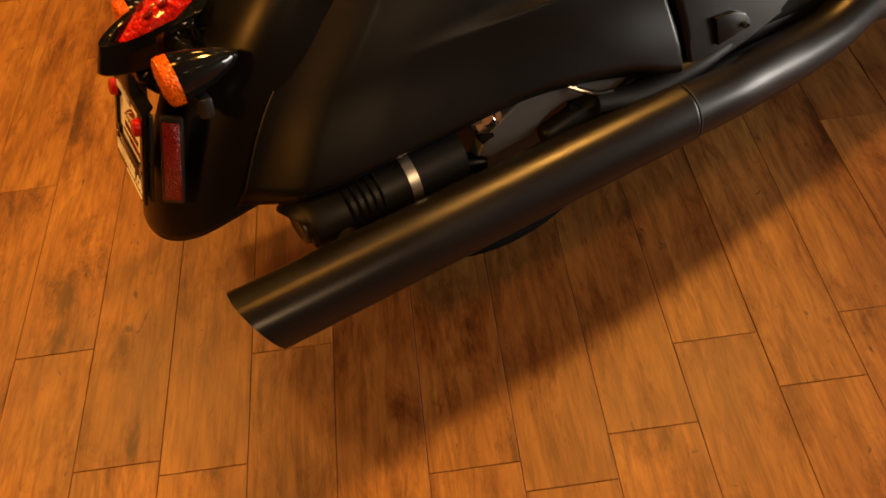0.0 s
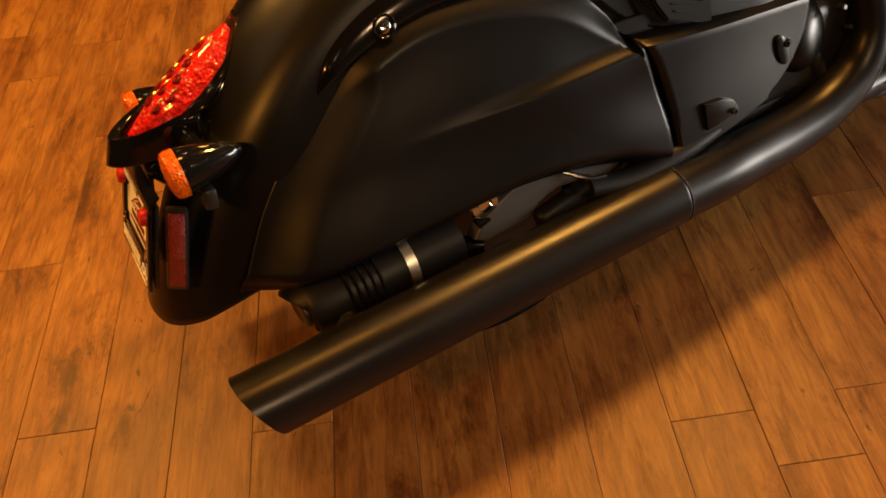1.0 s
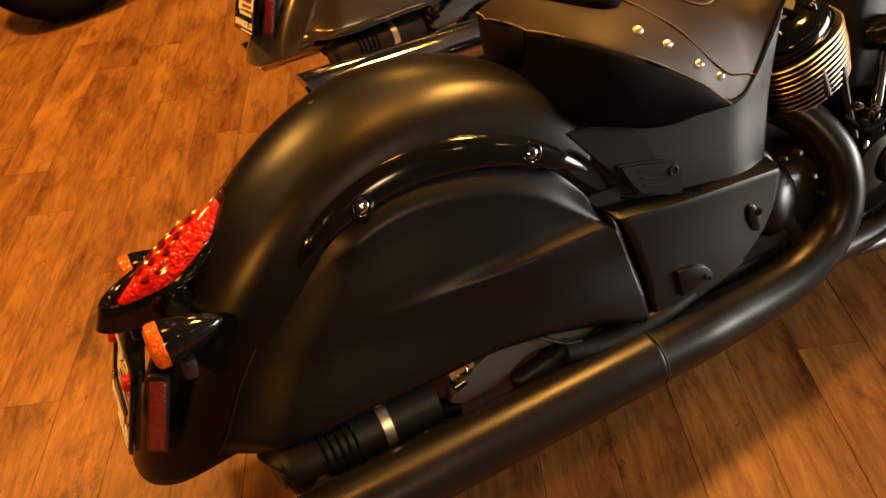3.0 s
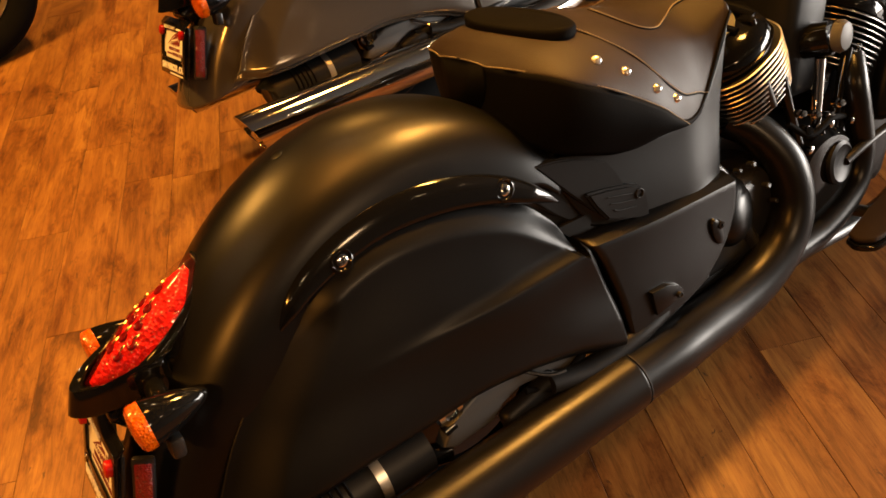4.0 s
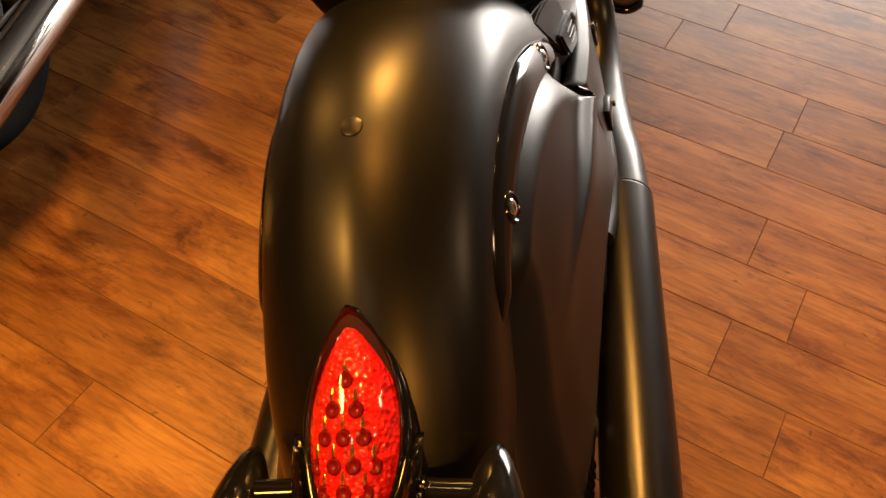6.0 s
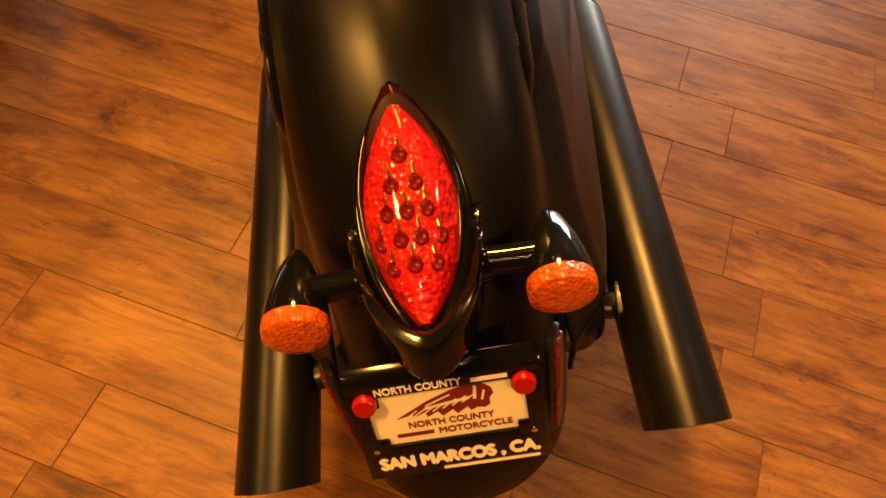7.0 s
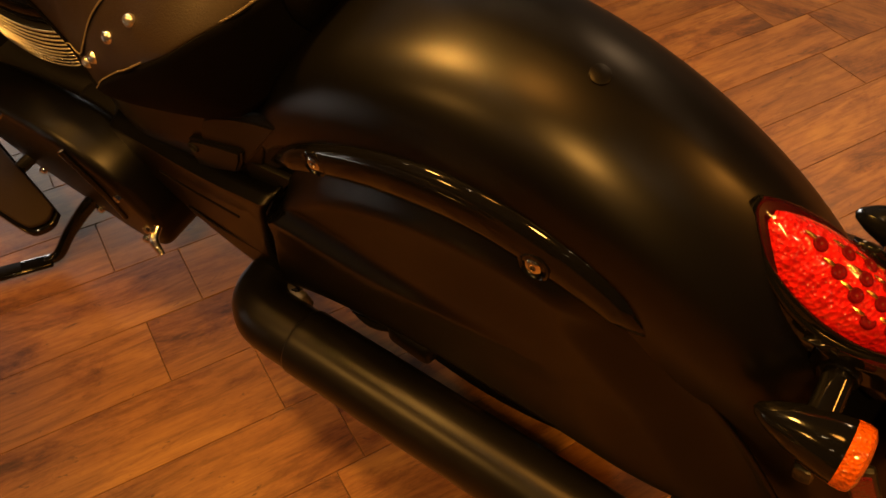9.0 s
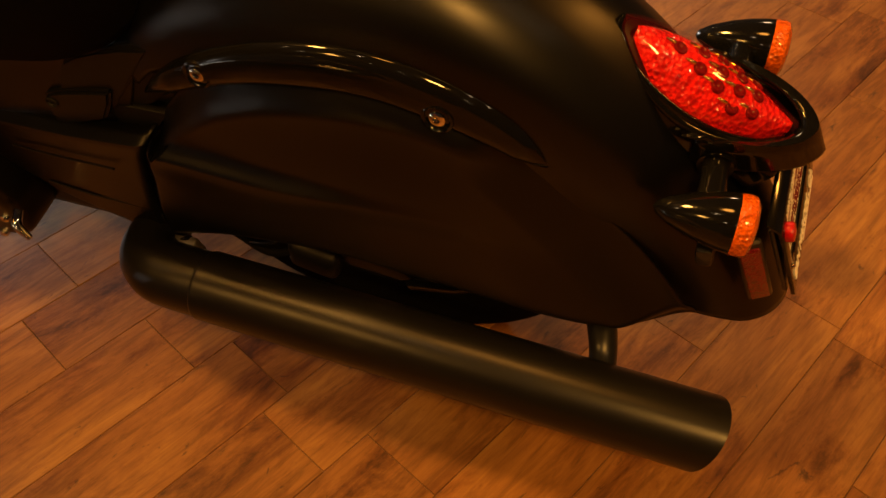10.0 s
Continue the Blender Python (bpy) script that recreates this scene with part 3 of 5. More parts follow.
def seat_at(u, v, lift=0.0):
    """u along the saddle from its back to its nose, v from -1 (right hem) over the top to 1; the seam runs at EDGE."""
    a = u * (len(SEAT_S) - 1)
    i = min(int(a), len(SEAT_S) - 2)
    x, w, seam, top, hem = SEAT_S[i] + (SEAT_S[i + 1] - SEAT_S[i]) * (a - i)
    t = abs(v)
    if t <= EDGE:
        ang = math.pi / 2 * t / EDGE
        y, z = w * math.sin(ang) ** 0.95, seam + (top - seam) * max(0.0, math.cos(ang)) ** 1.4
        out, upw = 0.4, 0.9
    else:
        q = (t - EDGE) / (1 - EDGE)
        y, z = w + 0.006 * math.sin(math.pi * q) - 0.034 * q * q, seam + (hem - seam) * q
        out, upw = 1.0, 0.1
    return (x - (lift if u < 0.02 else 0), math.copysign(y + lift * out, v), z + lift * upw)


def seat_x(x):
    return float(np.interp(x, SEAT_S[:, 0], np.linspace(0, 1, len(SEAT_S))))


def build_seat(bike):
    def shell(v0, v1, nv):
        return surface(lambda u, v: seat_at(u, v), 110, nv, v0=v0, v1=v1)
    seat = part("seat", shell(-EDGE, EDGE, 49), LEATHER_LIT, bike, "dark leather solo saddle with studs and tan stitching")
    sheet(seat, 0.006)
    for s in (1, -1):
        sheet(part("seat_side", shell(s * EDGE, s * 1.0, 13), LEATHER_DARK, seat, "black leather saddle flank with shade in its colour"), 0.005, 0.0)
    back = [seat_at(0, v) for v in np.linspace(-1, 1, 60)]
    sheet(part("seat_back", mesh("back", back, [tuple(range(60))]), LEATHER_DARK, seat), 0.004)

    def seam(name, uv, r=0.0010, mtl=THREAD):
        pts = spline([seat_at(u, v, 0.003) for u, v in uv], 160)
        cb = bmesh.new()
        n = len(pts)
        for i in range(n - 1):  # single stitches
            a, b = Vector(pts[i]), Vector(pts[i + 1])
            d = (b - a)
            m = Matrix.Translation((a + b) / 2) @ d.to_track_quat("X", "Z").to_matrix().to_4x4()
            bmesh.ops.create_cube(cb, size=1, matrix=m @ Matrix.Diagonal((d.length * 0.78, r * 1.6, r * 1.4, 1)))
        part(name, cb, mtl, seat, "tan stitched seam")
        part("welt", tube([seat_at(u, v, -0.0002) for u, v in uv], 0.0014, 120, 8), LEATHER_DARK, seat)
    for s in (1, -1):
        seam("stitching", [(0.0, 0.02 * s), (0.0, 0.3 * s), (0.0, 0.52 * s), (0.015, EDGE * s), (0.07, EDGE * s), (0.15, EDGE * s), (seat_x(0.15), EDGE * s), (seat_x(0.21), EDGE * s), (seat_x(0.27), EDGE * s), (seat_x(0.31), EDGE * s), (seat_x(0.335), 0.66 * s), (seat_x(0.345), 0.80 * s), (seat_x(0.347), 0.97 * s)])
        seam("stitching", [(seat_x(0.185), 0.05 * s), (seat_x(0.20), 0.18 * s), (seat_x(0.25), 0.32 * s), (seat_x(0.30), 0.42 * s), (seat_x(0.345), 0.465 * s), (seat_x(0.38), 0.49 * s), (seat_x(0.407), 0.53 * s), (seat_x(0.424), 0.60 * s), (seat_x(0.430), 0.68 * s), (seat_x(0.431), 0.9 * s)])
        seam("stitching", [(seat_x(0.315), 0.02 * s), (seat_x(0.305), 0.07 * s), (seat_x(0.31), 0.13 * s), (seat_x(0.335), 0.175 * s), (seat_x(0.37), 0.19 * s), (seat_x(0.41), 0.18 * s), (seat_x(0.45), 0.17 * s), (seat_x(0.485), 0.22 * s), (seat_x(0.50), 0.33 * s)])
        for x, y, z in ((0.172, 0.128, 0.762), (0.2149, 0.1419, 0.7357), (0.2675, 0.1520, 0.6977), (0.3190, 0.1440, 0.6639)):
            u = seat_x(x)
            w = float(np.interp(u, np.linspace(0, 1, len(SEAT_S)), SEAT_S[:, 1]))
            v = EDGE * math.asin(min(1.0, y / w) ** (1 / 0.95)) / (math.pi / 2)
            part("stud", lathe([(-0.003, 0.0078), (0.001, 0.0078), (0.0034, 0.006), (0.0048, 0.003), (0.005, 0)], seat_at(u, s * v, 0.001), (-0.1, s * 0.65, 0.75), 16), STUD, seat, "nickel seat stud")
    # stitched pad in the back of the saddle
    pad = [(0.085 * math.cos(a), 0.05 * math.sin(a)) for a in np.linspace(0, 2 * math.pi, 36, endpoint=False)]
    bm = slab(pad, -0.012, 0.008, frame_of((0.165, 0.0, 0.803), (0, 1, 0), (-1, 0, 0.02)), 0.006, 3)
    part("pad", bm, LEATHER_DARK, seat, "black oval pad on the saddle")
    return seat


def build_wheel(bike, hub, r=0.315, w=0.09, parent_name="rear_wheel", lip_mat=GLOSS, spoke_mat=GLOSS):
    hx, hz = hub
    prof = [(-0.062, r - 0.112), (-0.08, r - 0.085), (-w, r - 0.05), (-0.084, r - 0.02), (-0.055, r - 0.004), (0, r), (0.055, r - 0.004), (0.084, r - 0.02), (w, r - 0.05), (0.08, r - 0.085), (0.062, r - 0.112)]
    tyre = part(parent_name, lathe(spline(prof, 40).tolist(), (hx, 0, hz), (0, 1, 0), 72, cap=False), RUBBER, bike, "black rubber tyre on a dark rim")
    ri = r - 0.112
    for y in (-0.045, -0.016, 0.016, 0.045):
        rr = r - 0.004 * (y / 0.055) ** 2 + 0.0006
        part("tread_rib", lathe([(-0.011, rr - 0.004), (-0.010, rr + 0.001), (0.010, rr + 0.001), (0.011, rr - 0.004)], (hx, y, hz), (0, 1, 0), 72, cap=False), RUBBER, tyre)
    for s in (1, -1):
        lip = part("rim_lip", lathe([(0.060, ri - 0.012), (0.071, ri - 0.010), (0.074, ri - 0.002), (0.073, ri + 0.006), (0.062, ri + 0.007), (0.058, ri - 0.004)], (hx, 0, hz), (0, s, 0), 72, cap=False), lip_mat, tyre, "gold alloy rim edge" if lip_mat is ALLOY else "")
    part("rim", lathe([(-0.062, ri - 0.01), (-0.03, ri - 0.035), (0.03, ri - 0.035), (0.062, ri - 0.01)], (hx, 0, hz), (0, 1, 0), 60, cap=False), GLOSS, tyre)
    part("hub", lathe([(-0.075, 0.03), (-0.06, 0.045), (0.06, 0.045), (0.075, 0.03)], (hx, 0, hz), (0, 1, 0), 32), SATIN, tyre)
    for k in range(10):
        a = 2 * math.pi * k / 10
        d = Vector((math.cos(a), 0, math.sin(a)))
        p0, p1 = Vector((hx, 0, hz)) + 0.035 * d, Vector((hx, 0, hz)) + (ri - 0.02) * d
        part("spoke", tube([p0, (p0 + p1) / 2 + Vector((0, 0.012 * (-1) ** k, 0)), p1], [0.016, 0.011, 0.015], 10, 10), spoke_mat, tyre)
    part("brake_disc", lathe([(0.082, 0.06), (0.082, 0.14), (0.086, 0.14), (0.086, 0.06)], (hx, 0, hz), (0, -1, 0), 60, cap=False), SATIN, tyre)
    return tyre


def build_muffler(bike, s, pipe):
    """Straight silencer with a slash-cut end, a seam and the pipe that leads into it."""
    if s < 0:
        a, b = np.array((-0.637, -0.2405, 0.2565)), np.array((0.070, -0.2330, 0.2320))
    else:
        a, b = np.array((-0.643, 0.2275, 0.2565)), np.array((0.047, 0.2193, 0.2490))
    ax = (b - a) / np.linalg.norm(b - a)
    e1 = np.cross(ax, (0, 0, 1))
    e1 /= np.linalg.norm(e1)
    e2 = np.cross(e1, ax)
    R, seg = 0.0485, 48
    vs = []
    L = np.linalg.norm(b - a)
    prof = [(-0.0, R), (0.006, R), (0.02, R), (L * 0.25, R), (L * 0.5, R), (L * 0.75, R), (L - 0.02, R), (L - 0.006, R), (L - 0.004, R), (L - 0.0015, R - 0.0012), (L, R - 0.004)]
    inner = [(0.10, R - 0.004), (0.004, R - 0.004), (0.0, R - 0.002)]
    for d, r in inner + prof:
        for k in range(seg):
            t = 2 * math.pi * k / seg
            cut = (0.022 - 0.022 * math.sin(t)) * max(0.0, 1 - d / 0.30)
            vs.append(a + (d + cut) * ax + r * (math.cos(t) * e1 + math.sin(t) * e2))
    n = len(inner) + len(prof)
    ob = part("muffler", mesh("muffler", vs, grid_faces(n, seg, wrap_v=True)), pipe, bike)
    part("baffle", lathe([(0.0, 0.0), (0.0, R - 0.004)], a + 0.12 * ax, ax, 32, cap=False), DARKHOLE, ob)
    return ob, a, b


def build_exhaust(bike, pipe):
    mr, a, b = build_muffler(bike, -1, pipe)
    part("header_pipe", tube([b - (0.012, 0, 0), (0.157, -0.226, 0.222), (0.239, -0.216, 0.214), (0.324, -0.209, 0.209), (0.413, -0.205, 0.217), (0.488, -0.202, 0.2485), (0.530, -0.197, 0.305), (0.537, -0.180, 0.381), (0.514, -0.140, 0.447), (0.48, -0.105, 0.48)],
                             [0.0462, 0.0463, 0.0455, 0.044, 0.042, 0.040, 0.038, 0.036, 0.034, 0.032], 90, 32), pipe, mr)
    part("seam_ring", lathe([(0, 0.0478), (0.0012, 0.0482), (0.0024, 0.0478)], b, (1, 0.011, -0.035), 48), DARKHOLE, mr)
    part("second_pipe", tube([(0.40, -0.205, 0.212), (0.50, -0.200, 0.215), (0.612, -0.195, 0.212), (0.721, -0.186, 0.244), (0.757, -0.181, 0.302), (0.754, -0.18, 0.374), (0.756, -0.17, 0.447), (0.787, -0.145, 0.481)], [0.022, 0.026, 0.026, 0.026, 0.026, 0.025, 0.024, 0.022], 60, 20), pipe, mr)
    ml, a2, b2 = build_muffler(bike, 1, pipe)
    part("header_pipe", tube([b2 - (0.012, 0, 0), (0.088, 0.2185, 0.2475), (0.124, 0.213, 0.245), (0.153, 0.184, 0.236), (0.168, 0.11, 0.215), (0.174, 0.03, 0.20)], [0.0462, 0.0460, 0.0452, 0.043, 0.038, 0.034], 60, 32), pipe, ml)
    # hangers
    for s, q in ((1, ml), (-1, mr)):
        hx = -0.428 if s > 0 else -0.40
        part("hanger", tube([(hx + 0.01, s * 0.075, 0.335), (hx + 0.005, s * 0.10, 0.27), (hx - 0.005, s * 0.14, 0.235), (hx - 0.01, s * 0.19, 0.235)], [0.017, 0.020, 0.018, 0.018], 24, 14), SATIN, q)
        part("hanger_foot", block((0.052, 0.03, 0.03), pose(hx - 0.01, s * 0.178, 0.242, 0, 0, 0), 0.006), SATIN, q)
        if s > 0:
            part("bracket", block((0.06, 0.02, 0.03), pose(0.165, s * 0.172, 0.268, 0, 10, 0), 0.005), STEEL, q, "bare metal muffler bracket")
            part("bracket_bolt", tube([(0.15, s * 0.165, 0.285), (0.20, s * 0.185, 0.262)], 0.005, 6, 10), CHROME, q)
    return mr


def build_tail_light(bike):
    tip, end = np.array((-0.424, 0.668)), np.array((-0.604, 0.557))
    ax = end - tip
    L = np.linalg.norm(ax)
    ax /= L
    nrm = np.array((ax[1], -ax[0]))  # away from the fender
    if nrm[0] > 0:
        nrm = -nrm

    def loft(s0, s1, wide, lift, depth_extra, n=44, seg=25, lo=-1.0, hi=1.0):
        vs = []
        for i in range(n):
            s = s0 + (s1 - s0) * i / (n - 1)
            q = (s - s0) / (s1 - s0)
            w = wide * max(0.02, math.sin(math.pi * min(1, max(0, 0.03 + 0.94 * q ** 0.92)))) ** 0.85
            c = tip + ax * L * s + nrm * (lift + 0.010 * math.sin(math.pi * q))
            dep = (0.052 * math.sin(math.pi * min(1.0, 0.08 + q * 0.86)) ** 0.8 + depth_extra * (0.3 + 0.7 * q))
            for k in range(seg):
                a = lo + (hi - lo) * k / (seg - 1)
                t = abs(a)
                y = w * math.copysign(math.sin(math.pi / 2 * min(1, t * 1.0)) ** 0.85, a)
                dd = dep * (1 - max(0.0, math.cos(math.pi / 2 * t)) ** 0.75)
                p = c - nrm * dd * 0.80 + np.array((0.0, -1.0)) * dd * 0.30
                vs.append((p[0], y, p[1]))
        return vs, grid_faces(n, seg)

    va, fa = loft(-0.03, 1.04, 0.057, -0.006, 0.030, seg=9, lo=-1.0, hi=-0.60)
    vb, fb = loft(-0.03, 1.04, 0.057, -0.006, 0.030, seg=9, lo=0.60, hi=1.0)
    housing = part("tail_light", mesh("housing", va + vb, fa + [tuple(i + len(va) for i in f) for f in fb]), GLOSS, bike, "gloss black tail light housing with red leaf-shaped lens")
    sheet(housing, 0.004)
    lens = part("lens", mesh("lens", *loft(0.0, 1.0, 0.0505, 0.0, 0.0)), RED, housing, "red leaf-shaped lens")
    bowl = part("bowl", mesh("bowl", *loft(0.08, 0.98, 0.0475, -0.005, 0.0)), REDBACK, housing)
    # bulbs in staggered rows
    for row, (q, ys) in enumerate(((0.30, (0.0,)), (0.42, (-0.011, 0.011)), (0.53, (-0.018, 0.0, 0.018)), (0.64, (-0.027, -0.009, 0.009, 0.027)), (0.745, (-0.019, 0.0, 0.019)))):
        for y in ys:
            qb = (q - 0.08) / 0.90
            w = 0.0475 * math.sin(math.pi * (0.03 + 0.94 * qb ** 0.92)) ** 0.85
            t = math.asin(min(1.0, abs(y) / w) ** (1 / 0.85)) / (math.pi / 2)
            dd = 0.052 * math.sin(math.pi * (0.08 + qb * 0.86)) ** 0.8 * (1 - math.cos(math.pi / 2 * t) ** 0.75)
            c = tip + ax * L * q + nrm * (-0.0078 + 0.010 * math.sin(math.pi * qb) - 0.80 * dd) + np.array((0, -0.3 * dd))
            n3 = (nrm[0], 0, nrm[1])
            part("bulb", lathe([(0, 0.0076), (0.0030, 0.0076), (0.0042, 0.0068), (0.0046, 0.0052), (0.0036, 0.0030), (0.0034, 0)], (c[0], y, c[1]), n3, 14), BULB, housing)
            # gold sliver added above each bulb to imitate the glints in the lens
            g = np.array((c[0], y, c[1])) + 0.0045 * np.array(n3) - 0.0125 * np.array((ax[0], 0, ax[1]))
            e = np.array((ax[0], 0, ax[1])) + 0.12 * np.array(n3)
            part("glint_rib", tube([g - 0.006 * e, g, g + 0.005 * e], [0.0008, 0.0022, 0.0016], 6, 8), GOLD, housing)
    va, fa = loft(-0.03, 1.03, 0.055, -0.022, 0.030)
    part("lamp_shell", mesh("shell", va, fa), GLOSS, housing)
    # rim round the lens, swelling to a chin at its lower point
    va, fa = loft(0.004, 1.035, 0.0520, 0.001, 0.004, n=44, seg=3, lo=-0.9, hi=0.9)
    idx = list(range(0, 44, 2))
    rr = [0.0046 + 0.0100 * sm((i / 43 - 0.45) / 0.5) for i in idx]
    lo = [np.array((-0.15, 0, -1.0)) * (r - 0.0046) * 1.2 for r in rr]
    top = [np.array(va[1]) + 0.001 * np.array((-ax[0], 0, -ax[1])) - 0.003 * np.array((nrm[0], 0, nrm[1]))]
    part("lens_rim", tube(top + [np.array(va[3 * i]) + q for i, q in zip(idx, lo)] + [np.array(va[3 * i + 2]) + q for i, q in list(zip(idx, lo))[::-1]] + top, [0.003] + rr + rr[::-1] + [0.003], 170, 14), GLOSS, housing)
    ap = []
    for i in range(33):  # skirt under the lens, deepest at the chin
        a = -1 + i / 16
        q = abs(a)
        for b in (-0.45, -0.2, 0.0, 0.08, 0.35, 0.7, 0.94, 1.0):
            x = -0.629 + 0.112 * q ** 1.7 - 0.015 * (1 - q) * max(0.0, b) + 0.030 * max(0.0, -b)
            ap.append((x, 0.0555 * math.sin(a * math.pi / 2) * (1 - 0.05 * b), 0.560 + 0.018 * q ** 1.6 - (0.030 + 0.012 * q) * max(0.0, b) + 0.004 * min(0.0, b)))
    sheet(part("apron", mesh("apron", ap, grid_faces(33, 8)), GLOSS, housing), 0.008, 0.0)
    part("lamp_foot", block((0.10, 0.075, 0.05), pose(-0.545, 0, 0.520, 0, -38, 0), 0.012, 3), GLOSS, housing)
    # turn signals on their stalks
    for s in (1, -1):
        o = np.array((-0.579, s * 0.1187, 0.537))
        d = np.array((-1, 0, 0.02))
        body = part("turn_signal", lathe([(-0.085, 0.0), (-0.082, 0.006), (-0.07, 0.0135), (-0.05, 0.0215), (-0.03, 0.027), (-0.014, 0.0298), (-0.006, 0.0305), (0.0, 0.030)], o, d, 36), GLOSS, bike, "gloss black bullet turn signal with amber lens")
        part("lens", lathe([(-0.006, 0.0308), (0.003, 0.0312), (0.009, 0.0298), (0.0125, 0.024), (0.0145, 0.012), (0.015, 0)], o, d, 36), AMBER, body, "ribbed amber lens")
        part("stalk", tube([(-0.543, s * 0.040, 0.541), (-0.545, s * 0.07, 0.542), (-0.546, s * 0.105, 0.541)], [0.0155, 0.0135, 0.0145], 16, 20), GLOSS, body)
        part("collar", lathe([(0, 0.019), (0.006, 0.0195), (0.012, 0.0185)], (-0.544, s * 0.048, 0.541), (0, s, 0), 24), GLOSS, body)
        # folded mount under the signal
        part("knuckle", block((0.018, 0.03, 0.028), pose(-0.556, s * 0.128, 0.497, 0, 10, 0), 0.005), PLASTIC, body)
    return housing


def build_plate(bike):
    right, down = Vector((0, -1, 0)), Vector((-0.3872, 0, -0.9217))
    m = frame_of((-0.6195, 0, 0.4945), right, -down)  # y up the plate, z towards the viewer
    W, H = 0.177, 0.1222

    def at(x, y, z=0.0):
        return m @ Matrix.Translation((x, -y, z))
    back = part("plate_bracket", block((W - 0.006, H - 0.004, 0.006), at(0, H / 2, -0.005), 0.002), PLASTIC, bike, "black licence plate bracket")
    part("plate", block((0.152, 0.084, 0.002), at(0, 0.050, 0.0005), 0.0005, 1), CREAM, back, "cream dealer plate")
    # moulded frame: four bars, corner tabs, and a lip that leans back over the top
    for x, y, w, h in ((0, 0.0088, W, 0.0176), (0, (H + 0.0815) / 2, W, H - 0.0815), (-0.0803, H / 2, 0.0164, H - 0.02), (0.0799, H / 2, 0.0172, H - 0.02)):
        part("frame_bar", block((w, h, 0.005), at(x, y, 0.0035 + (0.0006 if h > w else 0)), 0.0015), GLOSS, back)
    part("frame_lip", block((W + 0.003, 0.018, 0.004), at(0, -0.005, -0.001) @ pose(0, 0, 0, -38, 0, 0), 0.0015), GLOSS, back)
    for sx in (-1, 1):
        part("frame_tab", block((0.018, 0.016, 0.005), at(sx * 0.0695, 0.080, 0.0038), 0.004, 3), GLOSS, back)
        part("tab_pin", lathe([(0, 0.003), (0.002, 0.0028), (0.0025, 0)], m @ Vector((sx * 0.075, -0.083, 0.0062)), m.to_3x3() @ Vector((0, 0, 1)), 10), CHROME, back)
        part("frame_tab", block((0.022, 0.022, 0.005), at(sx * 0.0715, 0.020, 0.0038), 0.008, 3), GLOSS, back)
        o = m @ Vector((sx * 0.0727, -0.021, 0.006))
        z = (m.to_3x3() @ Vector((0, 0, 1)))
        part("reflector_screw", lathe([(0, 0.0112), (0.006, 0.0112), (0.0085, 0.0098), (0.0098, 0.0045), (0.0098, 0)], o, z, 24), REDSCREW, back, "red reflector plate screw")
    # printed lettering; brand words stay plain bars
    lettering("NORTH COUNTY", 0.0112, at(-0.0225, 0.0105, 0.0066), WHITE, back, 0.00025, 0.079)
    part("word_bar", block((0.033, 0.0045, 0.0006), at(0.0425, 0.0112, 0.0066), 0), WHITE, back)
    lettering("NORTH COUNTY", 0.0106, at(0, 0.0605, 0.0018), INK, back, 0.0002, 0.080)
    part("word_bar", block((0.035, 0.0045, 0.0005), at(-0.0355, 0.0722, 0.0018), 0), INK, back)
    lettering("MOTORCYCLE", 0.0104, at(0.0215, 0.0722, 0.0018), INK, back, 0.0002, 0.069)
    lettering("SAN MARCOS , CA.", 0.0198, at(0.001, 0.1030, 0.0066), WHITE, back, 0.0013, 0.152)
    part("word_bar", block((0.093, 0.0034, 0.0006), at(0.030, 0.1172, 0.0066), 0), WHITE, back)
    # plain swept emblem with a toothed underside
    e = [(-0.0494, 0.0508), (-0.034, 0.042), (-0.018, 0.033), (0.004, 0.024), (0.0236, 0.0185), (0.035, 0.0205), (0.042, 0.027), (0.0435, 0.034), (0.039, 0.040), (0.039, 0.047), (0.034, 0.0505), (0.027, 0.049), (0.0205, 0.052), (0.018, 0.0465), (0.008, 0.0535), (0.004, 0.0475), (-0.006, 0.054), (-0.010, 0.0475), (-0.020, 0.0525), (-0.022, 0.0465), (-0.034, 0.0515), (-0.033, 0.047)]
    part("emblem", slab([(x, -y) for x, y in e], 0.0016, 0.0021, m, 0), INK, back)
    for x, y, w, h, a in ((0.0, 0.0385, 0.042, 0.0030, 8), (-0.008, 0.0335, 0.026, 0.0014, 22), (0.027, 0.030, 0.003, 0.016, -8), (0.034, 0.0345, 0.002, 0.012, -16)):
        part("emblem_stripe", block((w, h, 0.0004), at(x, y, 0.0024) @ pose(0, 0, 0, 0, 0, a), 0), CREAM, back)
    for k in range(7):
        part("emblem_stripe", block((0.017, 0.0012, 0.0004), at(-0.036 + 0.0095 * k, 0.0475 - 0.0020 * k, 0.0024) @ pose(0, 0, 0, 0, 0, 34), 0), CREAM, back)
    # side reflectors on arms
    for s in (1, -1):
        mm = frame_of((-0.616, s * 0.099, 0.432), (-0.34, -s * 0.1, -0.94), (0.9, s * 0.35, -0.3))
        arm = part("reflector_arm", block((0.124, 0.028, 0.010), mm, 0.004), PLASTIC, back)
        zs = 1 if (mm.to_3x3() @ Vector((0, 0, 1))).y * s > 0 else -1
        part("side_reflector", block((0.110, 0.021, 0.005), mm @ Matrix.Translation((0, 0, 0.006 * zs)), 0.002), REDDEEP, arm, "red side reflector")
    return back


